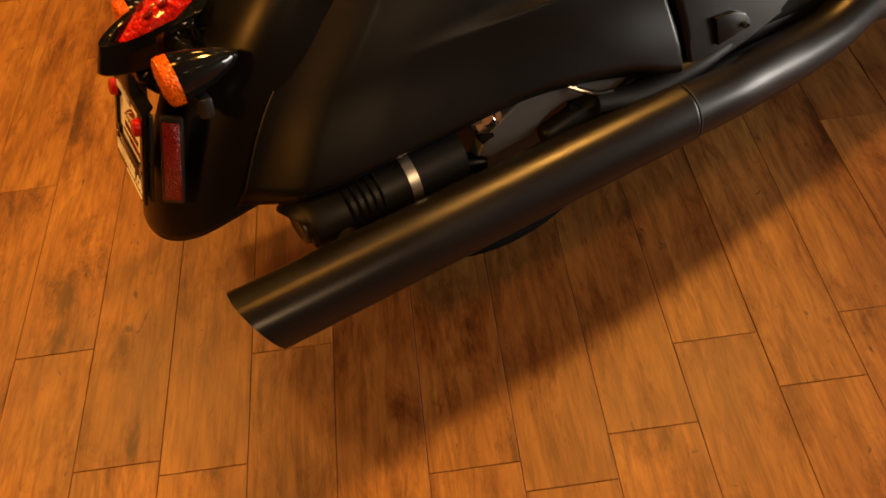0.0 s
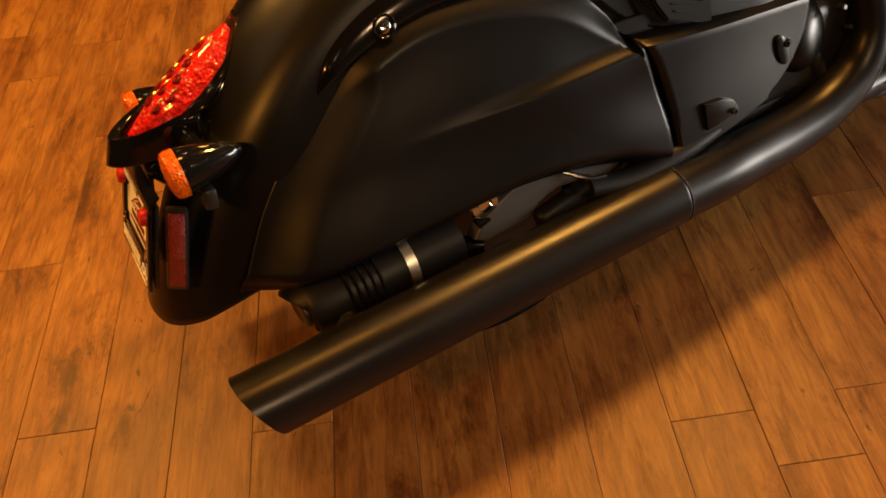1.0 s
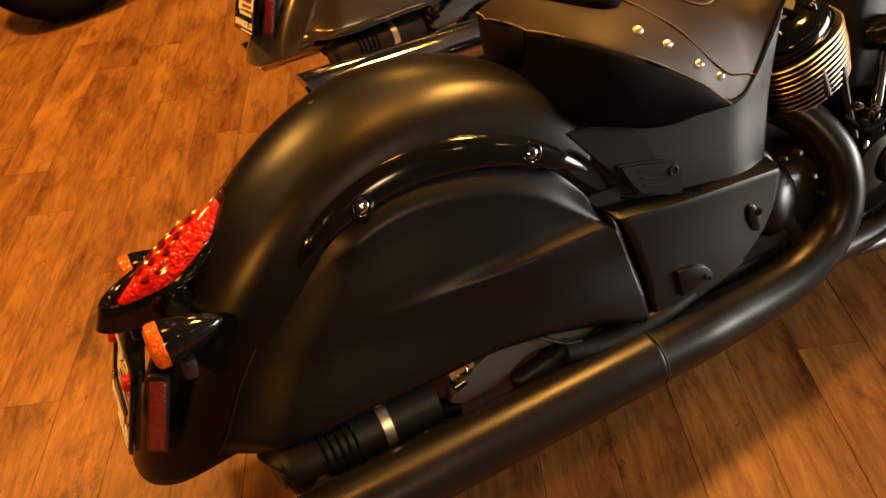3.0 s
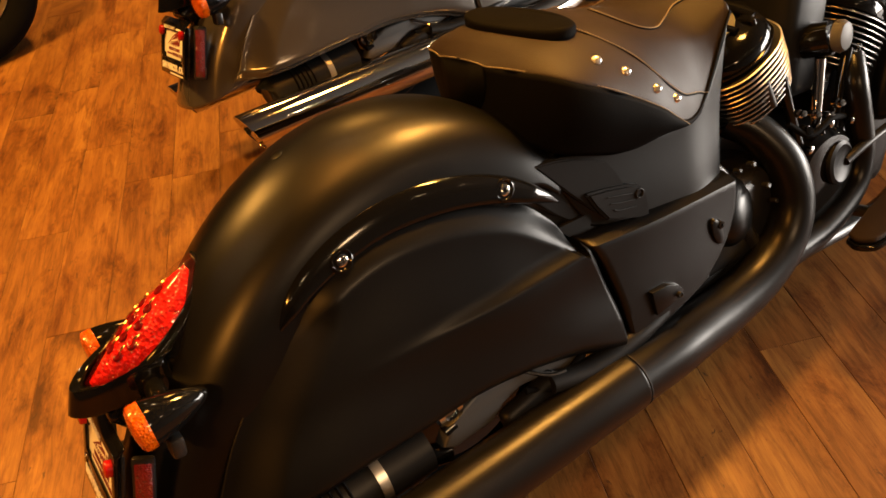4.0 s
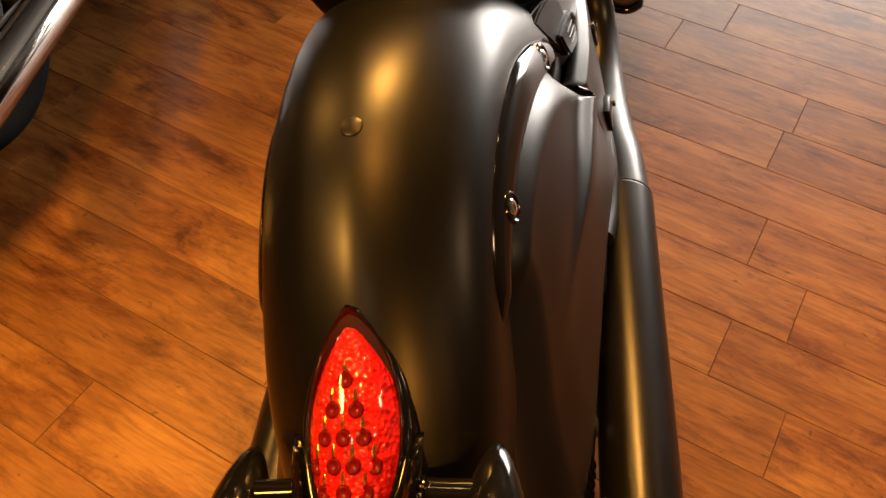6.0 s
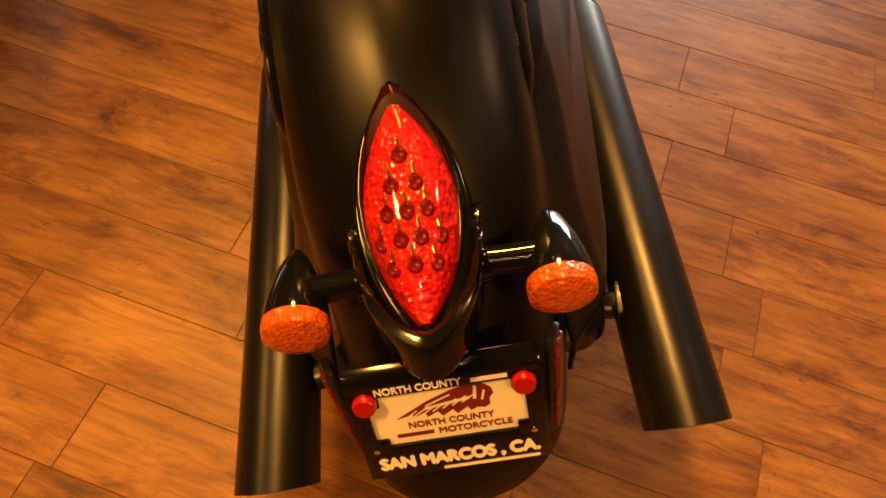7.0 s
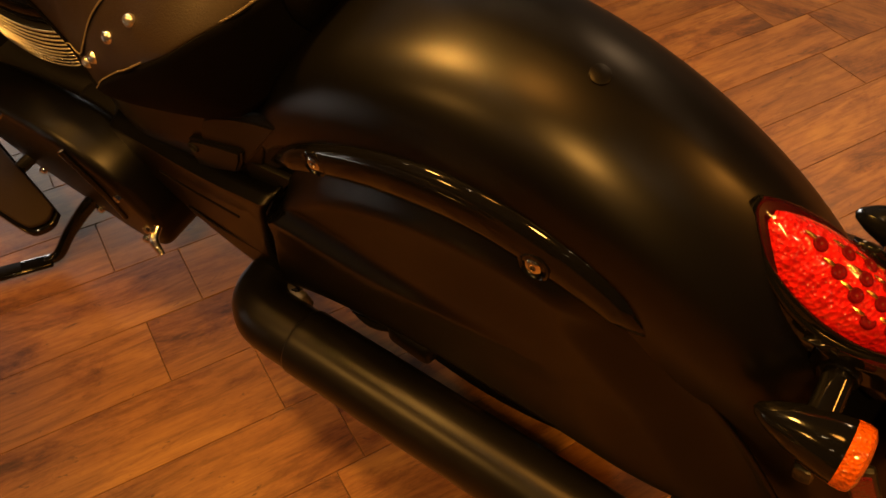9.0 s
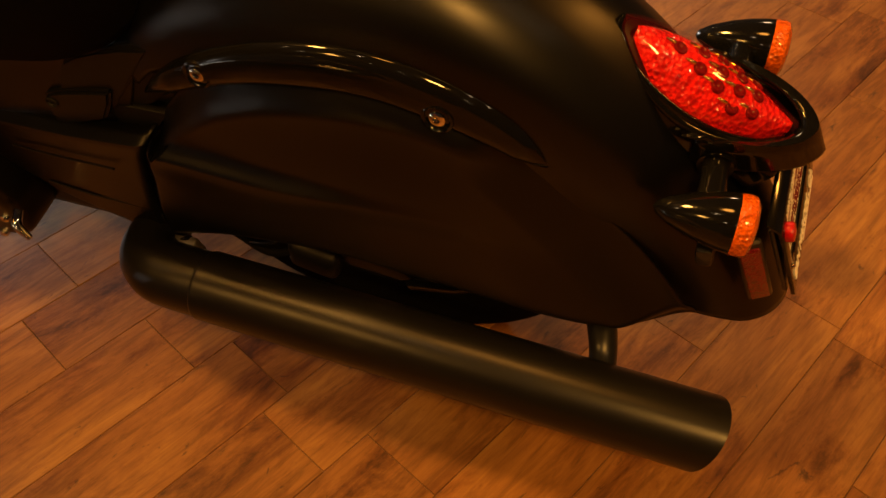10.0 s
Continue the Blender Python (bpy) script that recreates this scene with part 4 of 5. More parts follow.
def build_engine(bike, pipe):
    # crankcase
    case = part("crankcase", block((0.46, 0.20, 0.22), pose(0.77, 0, 0.33), 0.05, 4), SATIN, bike, "black engine crankcase")
    part("gearbox", block((0.30, 0.22, 0.20), pose(0.50, 0, 0.34), 0.04, 4), SATIN, bike)
    # right cam cover with round cap
    part("cam_cover", lathe([(0, 0.10), (0.02, 0.10), (0.032, 0.088), (0.036, 0.05), (0.036, 0)], (0.76, -0.10, 0.36), (0, -1, 0), 40), GLOSS, case)
    part("cam_cap", lathe([(0, 0.045), (0.008, 0.045), (0.012, 0.038), (0.009, 0.034), (0.009, 0)], (0.783, -0.134, 0.387), (0.1, -1, 0.1), 32), SOCKET, case, "round ribbed engine cap")
    for x, z in ((0.70, 0.44), (0.83, 0.46), (0.85, 0.33), (0.72, 0.29), (0.76, 0.475), (0.86, 0.41)):
        part("cover_bolt", lathe([(0, 0.008), (0.006, 0.008), (0.008, 0.005), (0.008, 0)], (x, -0.125, z), (0, -1, 0), 12), CHROME, case)
    # two finned cylinders
    for base, tilt, name in (((0.634, 0.0, 0.535), -27, "rear_cylinder"), ((0.868, 0.0, 0.520), 27, "front_cylinder")):
        ax = np.array((math.sin(radians(tilt)), 0, math.cos(radians(tilt))))
        base = np.array(base)
        barrel = part(name, lathe([(-0.03, 0.062), (0.12, 0.062), (0.18, 0.066)], base, ax, 40), SATIN, bike, "black cylinder with bright machined fin edges")
        fwd = np.array((ax[2], 0, -ax[0]))
        for k in range(10):
            d = 0.022 + 0.0112 * k
            ring = 56
            rx, ry = 0.100 + 0.0015 * min(k, 4), 0.108 + 0.001 * min(k, 5)
            for nm, mt, prof in (("fin", FIN, [(0.975, -0.0014), (0.993, -0.0014), (1.0, -0.0008), (1.0, 0.0008), (0.993, 0.0014), (0.975, 0.0014)]), ("fin_web", SOCKET, [(0.60, -0.0016), (0.975, -0.0012), (0.975, 0.0012), (0.60, 0.0016)])):
                vs = []
                for q, h in prof:
                    for i in range(ring):
                        a = 2 * math.pi * i / ring
                        cx, cy = math.copysign(abs(math.cos(a)) ** 0.8, math.cos(a)), math.copysign(abs(math.sin(a)) ** 0.8, math.sin(a))
                        vs.append(base + (d + h) * ax + q * (rx * cx * fwd + np.array((0, ry * cy, 0))))
                part(nm, mesh(nm, vs, grid_faces(len(prof), ring, wrap_v=True)), mt, barrel)
        if tilt < 0:  # oil line boss that breaks the fins
            p = base + 0.055 * ax - 0.012 * fwd + np.array((0, -0.104, 0))
            part("fin_boss", tube([p - 0.030 * ax, p + 0.030 * ax], 0.009, 6, 10), SATIN, barrel)
        head = part("rocker_cover", lathe([(0.128, 0.101), (0.146, 0.103), (0.160, 0.097), (0.172, 0.078), (0.180, 0.05), (0.182, 0)], base, ax, 44), GLOSS, barrel)
        for j in range(4):  # cast rings on the head
            part("head_ring", lathe([(0.130 + 0.011 * j, 0.100 - 0.007 * j), (0.131 + 0.011 * j, 0.106 - 0.008 * j), (0.135 + 0.011 * j, 0.106 - 0.008 * j), (0.136 + 0.011 * j, 0.098 - 0.007 * j)], base, ax, 44, cap=False), GLOSS, head)
        for a in np.linspace(0, 2 * math.pi, 7)[:-1]:
            p = base + 0.160 * ax + 0.078 * (math.cos(a) * fwd + np.array((0, math.sin(a), 0)))
            part("head_bolt", lathe([(0, 0.010), (0.016, 0.010), (0.019, 0.007), (0.019, 0)], p, ax, 12), GLOSS, head)
        for j in range(3):
            part("rib", tube([base + (0.172 + 0.004 * j) * ax + (0.05 - 0.045 * j) * fwd + np.array((0, -0.07, 0)), base + (0.192) * ax + (0.05 - 0.045 * j) * fwd, base + (0.172 + 0.004 * j) * ax + (0.05 - 0.045 * j) * fwd + np.array((0, 0.07, 0))], 0.008, 16, 10), GLOSS, head)
    # pushrod tubes and plumbing on the right
    for k, (x0, x1) in enumerate(((0.71, 0.64), (0.745, 0.755), (0.80, 0.84), (0.82, 0.87))):
        part("pushrod_tube", tube([(x0, -0.105, 0.42), ((x0 + x1) / 2, -0.103, 0.50), (x1, -0.098, 0.60)], 0.010, 14, 14), CHROME if k == 1 else GLOSS, case)
    part("intake", tube([(0.745, -0.02, 0.60), (0.76, -0.07, 0.625), (0.772, -0.105, 0.636)], [0.03, 0.031, 0.032], 12, 20), GLOSS, case)
    part("intake_cap", lathe([(0, 0.029), (0.010, 0.030), (0.018, 0.025), (0.022, 0.012), (0.022, 0)], (0.776, -0.112, 0.639), (0.15, -1, 0.1), 36), DULLMETAL, case, "dull metal oval air intake cap")
    part("frame_tube", tube([(0.44, -0.06, 0.50), (0.50, -0.09, 0.44), (0.56, -0.10, 0.30), (0.66, -0.10, 0.20), (1.1, -0.10, 0.19), (1.22, -0.06, 0.40), (1.25, 0, 0.7)], 0.018, 60, 14), SATIN, bike)
    part("frame_tube", tube([(0.44, 0.06, 0.50), (0.50, 0.09, 0.44), (0.56, 0.10, 0.30), (0.66, 0.10, 0.20), (1.1, 0.10, 0.19), (1.22, 0.06, 0.40), (1.25, 0, 0.7)], 0.018, 60, 14), SATIN, bike)
    # dark covers that fill the V and close the front of the engine
    part("induction_cover", block((0.13, 0.15, 0.30), pose(0.755, 0.0, 0.66, 0, 4, 0), 0.03, 4), SOCKET, case, "black induction cover")
    part("front_case", block((0.26, 0.17, 0.52), pose(1.02, 0, 0.48, 0, 14, 0), 0.05, 4), SOCKET, case)
    part("regulator", block((0.07, 0.10, 0.30), pose(1.02, -0.075, 0.55, 0, 12, 0), 0.03, 4), PIPE, case)
    part("skid_case", block((0.42, 0.22, 0.14), pose(0.42, 0, 0.235), 0.04, 3), SOCKET, case)
    for x, z, r in ((0.70, 0.475, 0.011), (0.725, 0.50, 0.008), (0.68, 0.515, 0.008), (0.80, 0.50, 0.009), (0.77, 0.485, 0.007)):
        part("hose_fitting", lathe([(0, r), (0.012, r), (0.014, r * 0.7), (0.022, r * 0.7), (0.023, 0)], (x, -0.108, z), (-0.3, -1, 0.35), 12), CHROME if r < 0.01 else GLOSS, case)
    part("oil_line", tube([(0.66, -0.105, 0.50), (0.70, -0.125, 0.47), (0.76, -0.128, 0.485), (0.82, -0.118, 0.47)], 0.006, 24, 10), RUBBER, case)
    # end cone of the drive cover beside the side cover
    part("drive_cone", lathe([(0, 0.072), (0.02, 0.068), (0.036, 0.055), (0.046, 0.035), (0.05, 0)], (0.515, -0.078, 0.370), (0.45, -1, 0.12), 36), MATTE, bike)
    for o, r in (((0.56, -0.13, 0.42), 0.006), ((0.53, -0.12, 0.47), 0.006), ((0.60, -0.12, 0.37), 0.005), ((0.52, -0.10, 0.455), 0.005)):
        part("case_bolt", lathe([(0, r), (0.012, r), (0.014, r * 0.6), (0.014, 0)], o, (0, -1, 0.3), 12), SATIN, case)
    # primary drive cover on the left
    pts = [(0.44, 0.30), (0.47, 0.21), (0.56, 0.185), (0.72, 0.20), (0.86, 0.235), (0.93, 0.31), (0.93, 0.39), (0.86, 0.455), (0.72, 0.47), (0.56, 0.46), (0.47, 0.40)]
    pp = [tuple(q) for q in spline(pts + pts[:1], 60)[:-1]]
    m = frame_of((0, 0.13, 0), (1, 0, 0), (0, 0, 1))
    prim = part("primary_cover", slab(pp, -0.075, 0.03, m, 0.02, 4), MATTE, bike, "black primary drive cover with bright bolts")
    for x, z in [pp[i] for i in range(2, 58, 6)]:
        cx, cz = 0.69, 0.33
        k = 0.90
        part("cover_bolt", lathe([(0, 0.0075), (0.008, 0.0075), (0.011, 0.004), (0.011, 0)], (cx + (x - cx) * k, 0.203, cz + (z - cz) * k), (0, 1, 0), 12), CHROME, prim)
    part("rib", tube([(0.54, 0.207, 0.44), (0.52, 0.209, 0.36), (0.53, 0.207, 0.27)], 0.007, 20, 10), GLOSS, prim)
    part("drain_lever", tube([(0.43, 0.20, 0.300), (0.425, 0.222, 0.290), (0.405, 0.232, 0.275)], [0.007, 0.008, 0.005], 12, 10), CHROME, prim, "chrome passenger peg bracket end")
    return case


def build_controls(bike):
    for s in (1, -1):
        o = [(0.622, 0.240), (0.612, 0.262), (0.620, 0.284), (0.642, 0.297), (0.73, 0.299), (0.82, 0.298), (0.93, 0.295), (0.985, 0.284), (1.004, 0.255), (1.004, 0.205), (0.985, 0.173), (0.945, 0.170), (0.86, 0.187), (0.78, 0.205), (0.70, 0.222), (0.65, 0.233)]
        o = [tuple(q) for q in spline(o + o[:1], 64)[:-1]]
        m = Matrix.Translation((0, 0, 0.200) if s < 0 else (-0.018, 0, 0.178)) @ Matrix.Diagonal((1, s, 1, 1))
        b = part("floorboard", slab(o, -0.012, 0.0, m, 0.003), GLOSS, bike, "footboard with ribbed dark rubber pad")
        k = [(0.815 + (x - 0.815) * 0.965, 0.240 + (y - 0.240) * 0.90) for x, y in o]
        part("rubber_pad", slab(k, 0.001, 0.011, m, 0.004, 3), PADRUBBER, b)
        part("board_bracket", tube([(0.70, s * 0.10, 0.20), (0.72, s * 0.16, 0.195), (0.76, s * 0.23, 0.180 if s < 0 else 0.160)], 0.012, 12, 12), SATIN, b)
    # brake pedal on the right, shifter on the left
    p = part("brake_pedal", slab([(-0.04, -0.05), (0.04, -0.05), (0.055, 0.0), (0.04, 0.05), (-0.03, 0.05)], -0.016, 0.014, frame_of((1.062, -0.150, 0.452), (0.88, 0, 0.47), (0, 1, 0)), 0.006), RUBBER, bike, "rubber brake pedal")
    part("pedal_arm", tube([(1.045, -0.15, 0.440), (0.96, -0.148, 0.425), (0.86, -0.145, 0.405), (0.80, -0.140, 0.385)], [0.007, 0.008, 0.009, 0.01], 24, 10), SATIN, p)
    q = part("shift_lever", tube([(0.78, 0.21, 0.39), (0.86, 0.235, 0.40), (0.97, 0.25, 0.42), (1.03, 0.255, 0.44)], 0.007, 24, 10), GLOSS, bike, "black heel shift lever")
    part("lever_rubber", lathe([(-0.035, 0.016), (0.035, 0.016), (0.037, 0.012)], (1.04, 0.285, 0.445), (0, 1, 0), 20), RUBBER, q)
    # side stand down to the floor
    st = part("side_stand", tube([(0.555, 0.13, 0.185), (0.585, 0.19, 0.160), (0.612, 0.245, 0.118), (0.622, 0.285, 0.088), (0.634, 0.307, 0.086)], [0.014, 0.013, 0.011, 0.010, 0.008], 24, 12), GLOSS, bike, "black side stand folded out to the floor")
    foot = frame_of((0.659, 0.347, 0.0935), (0.061, 0.096, 0.0235), (-0.096, 0.061, 0.015))
    part("stand_foot", block((0.118, 0.030, 0.009), foot, 0.004, 3), GLOSS, st)
    part("foot_pad", block((0.062, 0.024, 0.003), foot @ pose(0.024, 0, 0.0052), 0.001), RUBBER, st)
    # clips on the primary side
    for o in ((0.56, 0.172, 0.405), (0.66, 0.172, 0.43)):
        k = part("cable_clip", tube([(o[0] - 0.02, 0.158, o[2] - 0.03), (o[0], 0.170, o[2]), (o[0] + 0.015, 0.158, o[2] + 0.03)], 0.005, 12, 10), SOCKET, bike)
        part("clip_screw", lathe([(0, 0.007), (0.005, 0.007), (0.007, 0.004), (0.007, 0)], o, (0, 1, 0.3), 12), CHROME, k)
    return p


def build_underside(bike):
    # swing arm plates, axle, belt and pulley
    for s in (1, -1):
        out = [(-0.175, 0.262), (-0.15, 0.30), (-0.10, 0.325), (0.0, 0.33), (0.10, 0.325), (0.25, 0.335), (0.30, 0.315), (0.30, 0.29), (0.14, 0.282), (0.05, 0.274), (0.02, 0.288), (-0.02, 0.292), (-0.055, 0.280), (-0.08, 0.258), (-0.12, 0.255), (-0.155, 0.250)]
        m = frame_of((0, s * 0.116, 0), (1, 0, 0), (0, 0, 1))
        arm = part("swing_arm", slab(out, -0.014, 0.014, m, 0.006, 3), GREYPLATE if s < 0 else PIPE, bike, "grey painted swing arm plate" if s < 0 else "dark swing arm plate")
        part("axle_cap", lathe([(0.0, 0.026), (0.012, 0.026), (0.017, 0.022), (0.018, 0.012), (0.012, 0.011), (0.012, 0)], (-0.150, s * 0.112, 0.316), (0, s, 0), 28), CHROME, arm, "chrome axle cap")
        part("adjuster", tube([(-0.165, s * 0.122, 0.285), (-0.145, s * 0.122, 0.290)], 0.009, 6, 12), GLOSS, arm)
        part("caliper", block((0.075 if s > 0 else 0.12, 0.03, 0.06), pose(-0.035 if s > 0 else -0.01, s * 0.138, 0.275 if s > 0 else 0.258, 0, -14, 0), 0.014, 3), SOCKET, arm)
        if s < 0:
            part("guard_rail", tube([(0.02, -0.150, 0.285), (0.10, -0.152, 0.272), (0.20, -0.150, 0.280), (0.28, -0.146, 0.292)], [0.016, 0.019, 0.019, 0.014], 24, 16), SOCKET, arm)
            for k in range(5):  # ribbed boot on the canister hose
                part("boot_ring", lathe([(0, 0.048), (0.004, 0.0535), (0.008, 0.048)], (-0.395 + 0.0125 * k, -0.099, 0.2575 + 0.001 * k), (1, -0.015, 0.07), 32), RUBBER, arm)
        part("cable", tube([(-0.02, s * 0.14, 0.29), (0.03, s * 0.15, 0.275), (0.08, s * 0.14, 0.285), (0.15, s * 0.12, 0.30)], 0.006, 24, 8), RUBBER, arm)
        part("shock", tube([(-0.30, s * 0.10, 0.30), (-0.24, s * 0.105, 0.26), (-0.16, s * 0.11, 0.235)], [0.018, 0.02, 0.018], 20, 14), GLOSS, arm)
        part("cable_end", tube([(-0.02, s * 0.13, 0.325), (0.02, s * 0.15, 0.305), (0.05, s * 0.155, 0.300)], 0.004, 12, 8), CHROME, arm)
    can = part("canister", tube([(-0.455, -0.098, 0.252), (-0.44, -0.098, 0.254), (-0.34, -0.100, 0.262), (-0.20, -0.102, 0.272)], [0.034, 0.047, 0.049, 0.046], 40, 28), SOCKET, bike, "black canister with a satin metal band")
    part("band", lathe([(0, 0.0495), (0.0, 0.0512), (0.016, 0.0512), (0.016, 0.0495)], (-0.297, -0.1007, 0.265), (1, -0.015, 0.07), 40, cap=False), STEEL, can, "satin metal band")
    part("end_cap", lathe([(0, 0.030), (-0.004, 0.030), (-0.006, 0.024), (-0.003, 0.018), (-0.003, 0)], (-0.456, -0.098, 0.252), (1, 0, 0.05), 28), SATIN, can)
    for s in (1, -1):
        part("inner_panel", block((0.30, 0.012, 0.24), pose(0.20, s * 0.108, 0.40), 0.004), SOCKET, bike)
    # inner body that closes the tunnel under the saddle
    part("frame_core", block((0.42, 0.19, 0.22), pose(0.26, 0, 0.50), 0.04, 3), SATIN, bike)
    part("inner_fender", block((0.30, 0.20, 0.10), pose(0.06, 0, 0.60, 0, 30, 0), 0.03, 3), PLASTIC, bike)


def motorcycle(m, paint, pipe, trim, label):
    bike = thing("motorcycle", label, "motorcycle", m, "motorcycles in a row")
    build_fender(bike, paint)
    for s in (-1, 1):
        build_side_panel(bike, s, paint)
        build_trim(bike, s, trim)
        build_side_cover(bike, s, paint)
        build_frame_cover(bike, s, paint)
    build_wheel(bike, HUB, 0.302)
    build_exhaust(bike, pipe)
    build_tail_light(bike)
    build_plate(bike)
    build_underside(bike)
    build_seat(bike)
    build_engine(bike, pipe)
    build_controls(bike)
    settle(bike)
    return bike


motorcycle(pose(0, 0, 0, LEAN, 0, 0), MATTE, PIPE, GLOSS, "matte black cruiser motorcycle leaning on its side stand")
motorcycle(pose(0.5577, 1.0804, 0, 0, 0, 0.35) @ pose(0, 0, 0, LEAN + 0.78, 0, 0), GREYPAINT, CHROME, CHROME, "glossy grey cruiser motorcycle with chrome exhaust, leaning beside")

# a third machine further off shows only its wheel
far = thing("motorcycle", "black motorcycle wheel with cast spokes further down the row", "motorcycle", pose(-0.40, 2.544, 0, LEAN, 0, 8), "motorcycles in a row")
build_wheel(far, (0.0, 0.315), 0.315, lip_mat=ALLOY, spoke_mat=ALLOY)

# ---- the showroom ----
ROOM = (-5.0, 6.0, -5.0, 6.0)


def build_room():
    x0, x1, y0, y1 = ROOM
    t = 0.2
    walls = (("wall_west", (t, y1 - y0 + 2 * t, CEILING), (x0 - t / 2, (y0 + y1) / 2, CEILING / 2)),
             ("wall_north", (x1 - x0, t, CEILING), ((x0 + x1) / 2, y1 + t / 2, CEILING / 2)),
             ("wall_south", (x1 - x0, t, CEILING), ((x0 + x1) / 2, y0 - t / 2, CEILING / 2)))
    for name, size, c in walls:
        w = part(name, block(size, pose(*c), 0), PLASTER, None)
        tagged(w, "plain warm plaster showroom wall", "wall", kind="structure")
    # the shop front: piers, sill and lintel round one wide opening
    for name, wname, turn, a0, a1, c0, c1, off in (("wall_east", "window_1", 0, -4.8, -0.8, y0 - t, y1 + t, x1),):
        def at(along, z, out=0.1, turn=turn, off=off):
            return pose(along, off - out, z, 0, 0, 90) if turn else pose(off + out, along, z)
        bm = bmesh.new()
        wz0, wz1 = 0.10, 1.85
        for p, q, r, u in ((c0, a0, 0, CEILING), (a1, c1, 0, CEILING), (a0, a1, 0, wz0), (a0, a1, wz1, CEILING)):
            bmesh.ops.create_cube(bm, size=1, matrix=at((p + q) / 2, (r + u) / 2) @ Matrix.Diagonal((t, q - p, u - r, 1)))
        tagged(part(name, bm, PLASTER, None), "plaster wall with a wide shop window", "wall", kind="structure")
        w = thing(wname, "wide shop window with dark frame", "window")
        w["kind"] = "structure"
        for k in range(4):
            yy = a0 + (a1 - a0) * k / 3
            part("window_frame", block((0.06, 0.05, wz1 - wz0), at(min(max(yy, a0 + 0.03), a1 - 0.03), (wz0 + wz1) / 2), 0.004), PLASTIC, w)
            if k < 3:
                g = part("pane", block((0.008, (a1 - a0) / 3 - 0.05, wz1 - wz0), at(yy + (a1 - a0) / 6, (wz0 + wz1) / 2), 0), GLASS, w)
                g.visible_shadow = False
    c = part("ceiling", block((x1 - x0 + 2 * t, y1 - y0 + 2 * t, 0.1), pose((x0 + x1) / 2, (y0 + y1) / 2, CEILING + 0.05), 0), CEIL, None)
    tagged(c, "dark painted showroom ceiling", "ceiling", kind="structure")
    for cx, cy in [can[:2] for can in CANS]:
        ring = lathe([(0.0, 0.085), (-0.010, 0.092), (-0.012, 0.084), (-0.004, 0.072), (0.0, 0.07)], (cx, cy, CEILING), (0, 0, 1), 28, cap=False)
        tagged(part("ceiling_light", ring, STEEL, None), "round recessed ceiling light with metal ring", "ceiling light", "ceiling lights")


def build_spots():
    for x, y in SPOTS:
        lamp = thing("spot_light", "small glowing spot light with black ring on the ceiling", "spot light", None, "ceiling spots")
        part("housing", lathe([(0.0, 0.058), (-0.030, 0.058), (-0.034, 0.054), (-0.030, 0.048), (0.0, 0.048)], (x, y, CEILING), (0, 0, 1), 24, cap=False), PLASTIC, lamp)
        part("glowing_lens", lathe([(0, 0.047), (-0.004, 0.046), (-0.006, 0)], (x, y, CEILING - 0.018), (0, 0, 1), 20, cap=False), GLOW, lamp)


PLANK_W, PLANK_L, PLANK_TURN, PLANK_C = 0.1355, 0.800, radians(65.2), 0.0985
ENDS = {-6: 0.338, -5: 0.532, -4: 0.200, -3: -0.518, -2: 0.235, -1: -0.495, 0: -0.358, 1: -0.457, 2: -0.343, 3: -0.72, 4: -0.30}


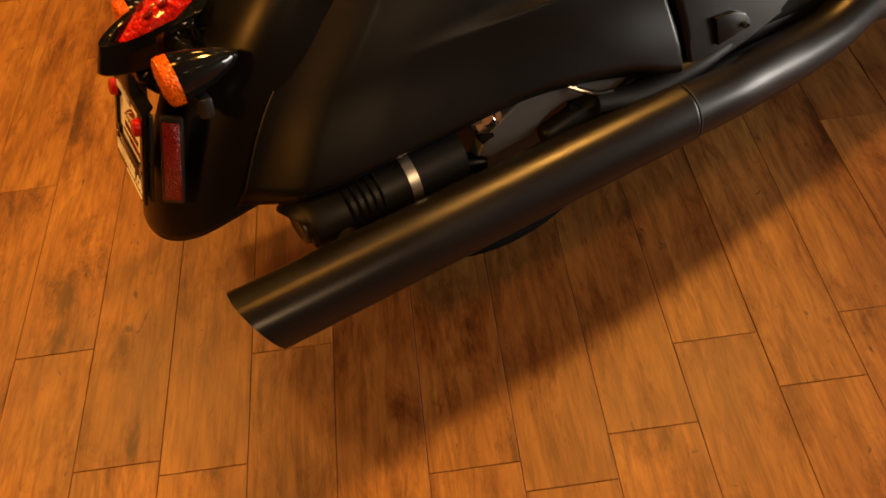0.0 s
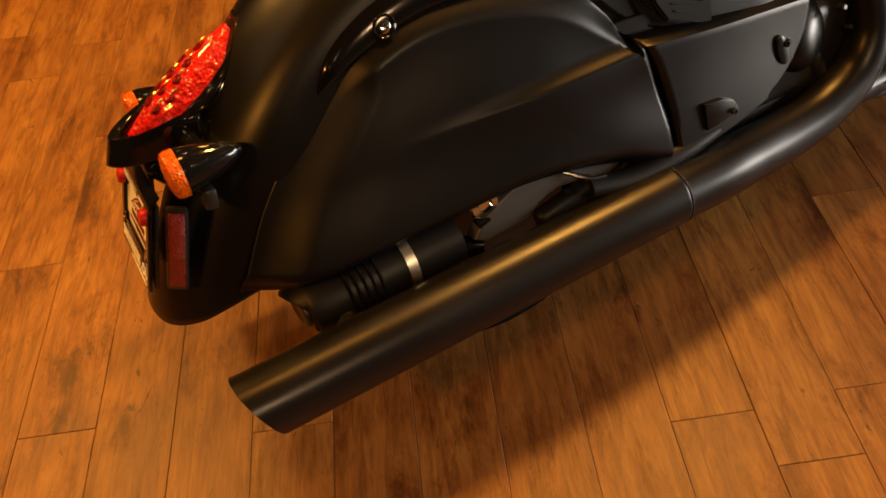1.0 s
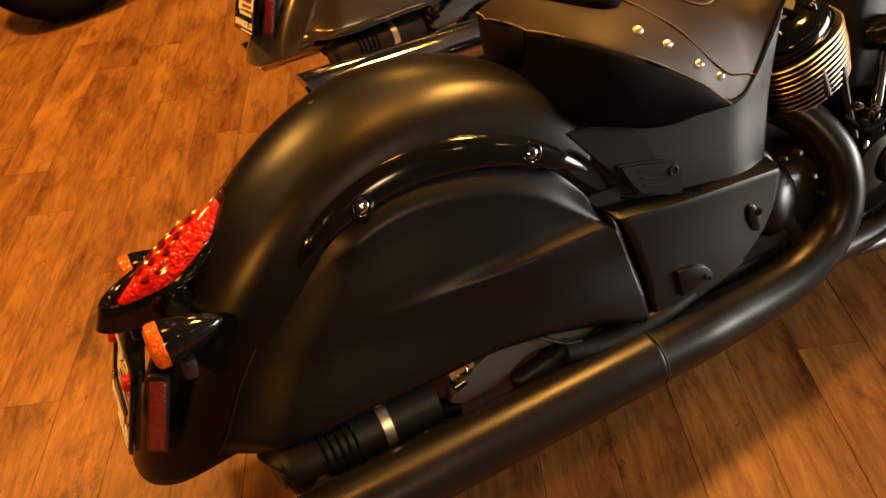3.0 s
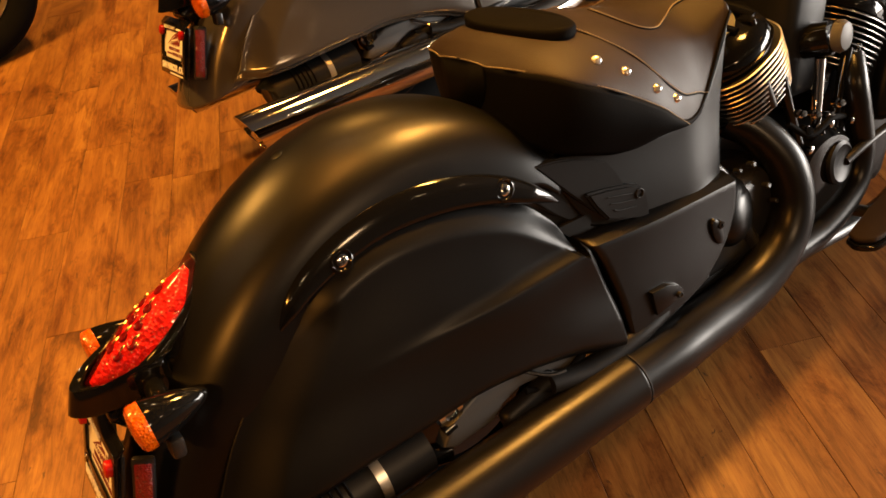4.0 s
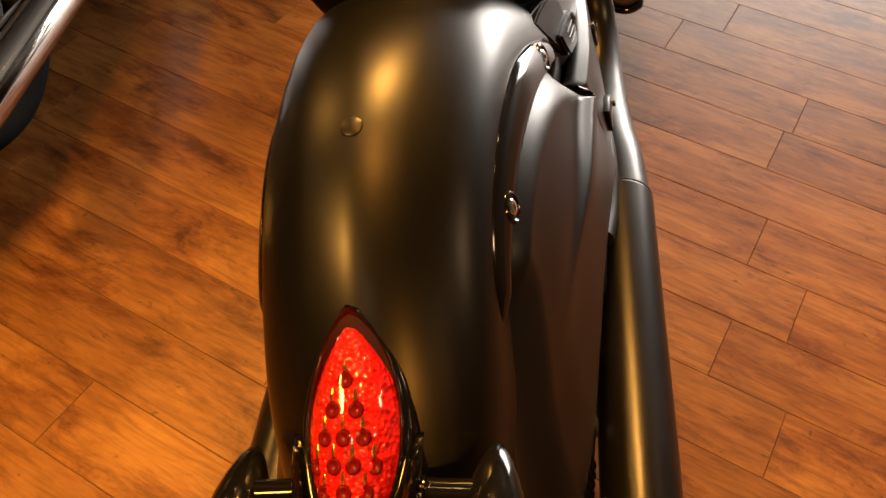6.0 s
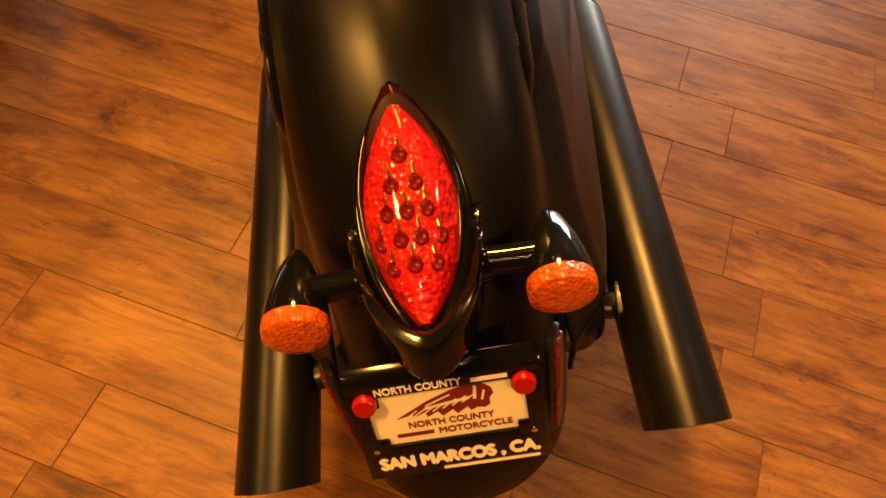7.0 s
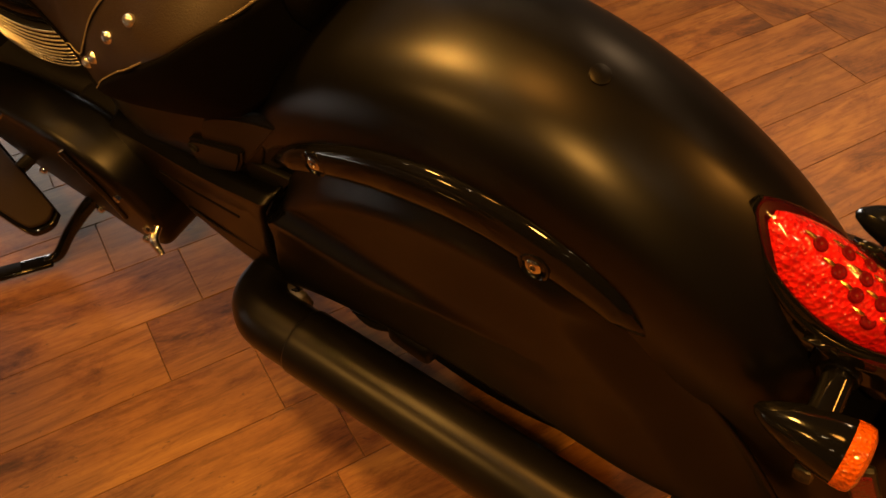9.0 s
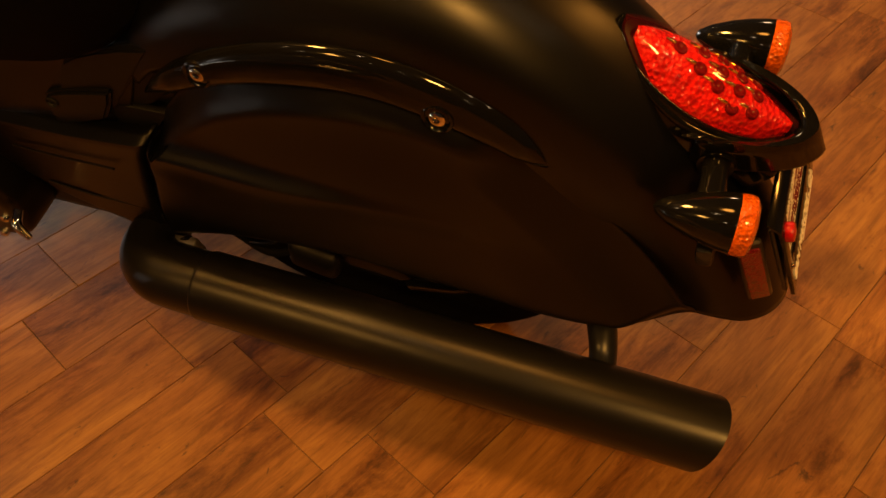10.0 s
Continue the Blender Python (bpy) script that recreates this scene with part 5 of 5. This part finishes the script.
def plank_mesh(length, width):
    """One plank, its top edge softly rounded, its foot below the grout."""
    hx, hy, c = length / 2 - 0.0005, width / 2 - 0.0005, 0.0008
    vs = []
    for z, k in ((-0.008, 0.0), (-0.0013, 0.0), (-0.0004, c * 0.45), (0.0, c)):
        vs += [(-hx + k, -hy + k, z), (hx - k, -hy + k, z), (hx - k, hy - k, z), (-hx + k, hy - k, z)]
    fs = [(4 * i + j, 4 * i + (j + 1) % 4, 4 * i + 4 + (j + 1) % 4, 4 * i + 4 + j) for i in range(3) for j in range(4)] + [(12, 13, 14, 15)]
    return vs, fs


def build_floor():
    x0, x1, y0, y1 = ROOM
    fl = part("floor", block((x1 - x0, y1 - y0, 0.08), pose((x0 + x1) / 2, (y0 + y1) / 2, -0.0414), 0), GROUT, None)
    tagged(fl, "warm brown wood-look plank tiles with thin joints", "floor", kind="structure")
    vs, fs = plank_mesh(PLANK_L, PLANK_W)
    me = mesh("plank", vs, fs, smooth=False)
    me.materials.append(TILE)
    ct, st = math.cos(PLANK_TURN), math.sin(PLANK_TURN)
    rnd = random.Random(5)
    far_v, far_f = [], []
    n = 0
    for r in range(-60, 60):
        u0 = ENDS.get(r, rnd.uniform(0, PLANK_L))
        for q in range(-12, 13):
            u = u0 + (q + 0.5) * PLANK_L
            w = PLANK_C + (r + 0.5) * PLANK_W
            x, y = u * ct + w * st, u * st - w * ct
            if not (x0 - 0.4 < x < x1 + 0.4 and y0 - 0.4 < y < y1 + 0.4):
                continue
            near = -1.5 < x < 2.3 and -1.5 < y < 3.0
            m = Matrix.Translation((x, y, 0)) @ Matrix.Rotation(PLANK_TURN, 4, "Z")
            if near and n < 290:
                ob = bpy.data.objects.new("plank", me)
                scene.collection.objects.link(ob)
                ob.parent = fl
                ob.matrix_local = m @ pose(0, 0, rnd.uniform(-0.0002, 0.0002), rnd.uniform(-0.04, 0.04), 0, 0)
                n += 1
            elif x0 < x < x1 and y0 < y < y1:
                k = len(far_v)
                far_v += [m @ Vector(v) for v in vs]
                far_f += [tuple(k + i for i in f) for f in fs]
    rest = mesh("plank_rest", far_v, far_f, smooth=False)
    ob = part("plank_rest", rest, TILE, fl)
    ob["kind"] = "stuff"


build_room()
build_spots()
build_floor()
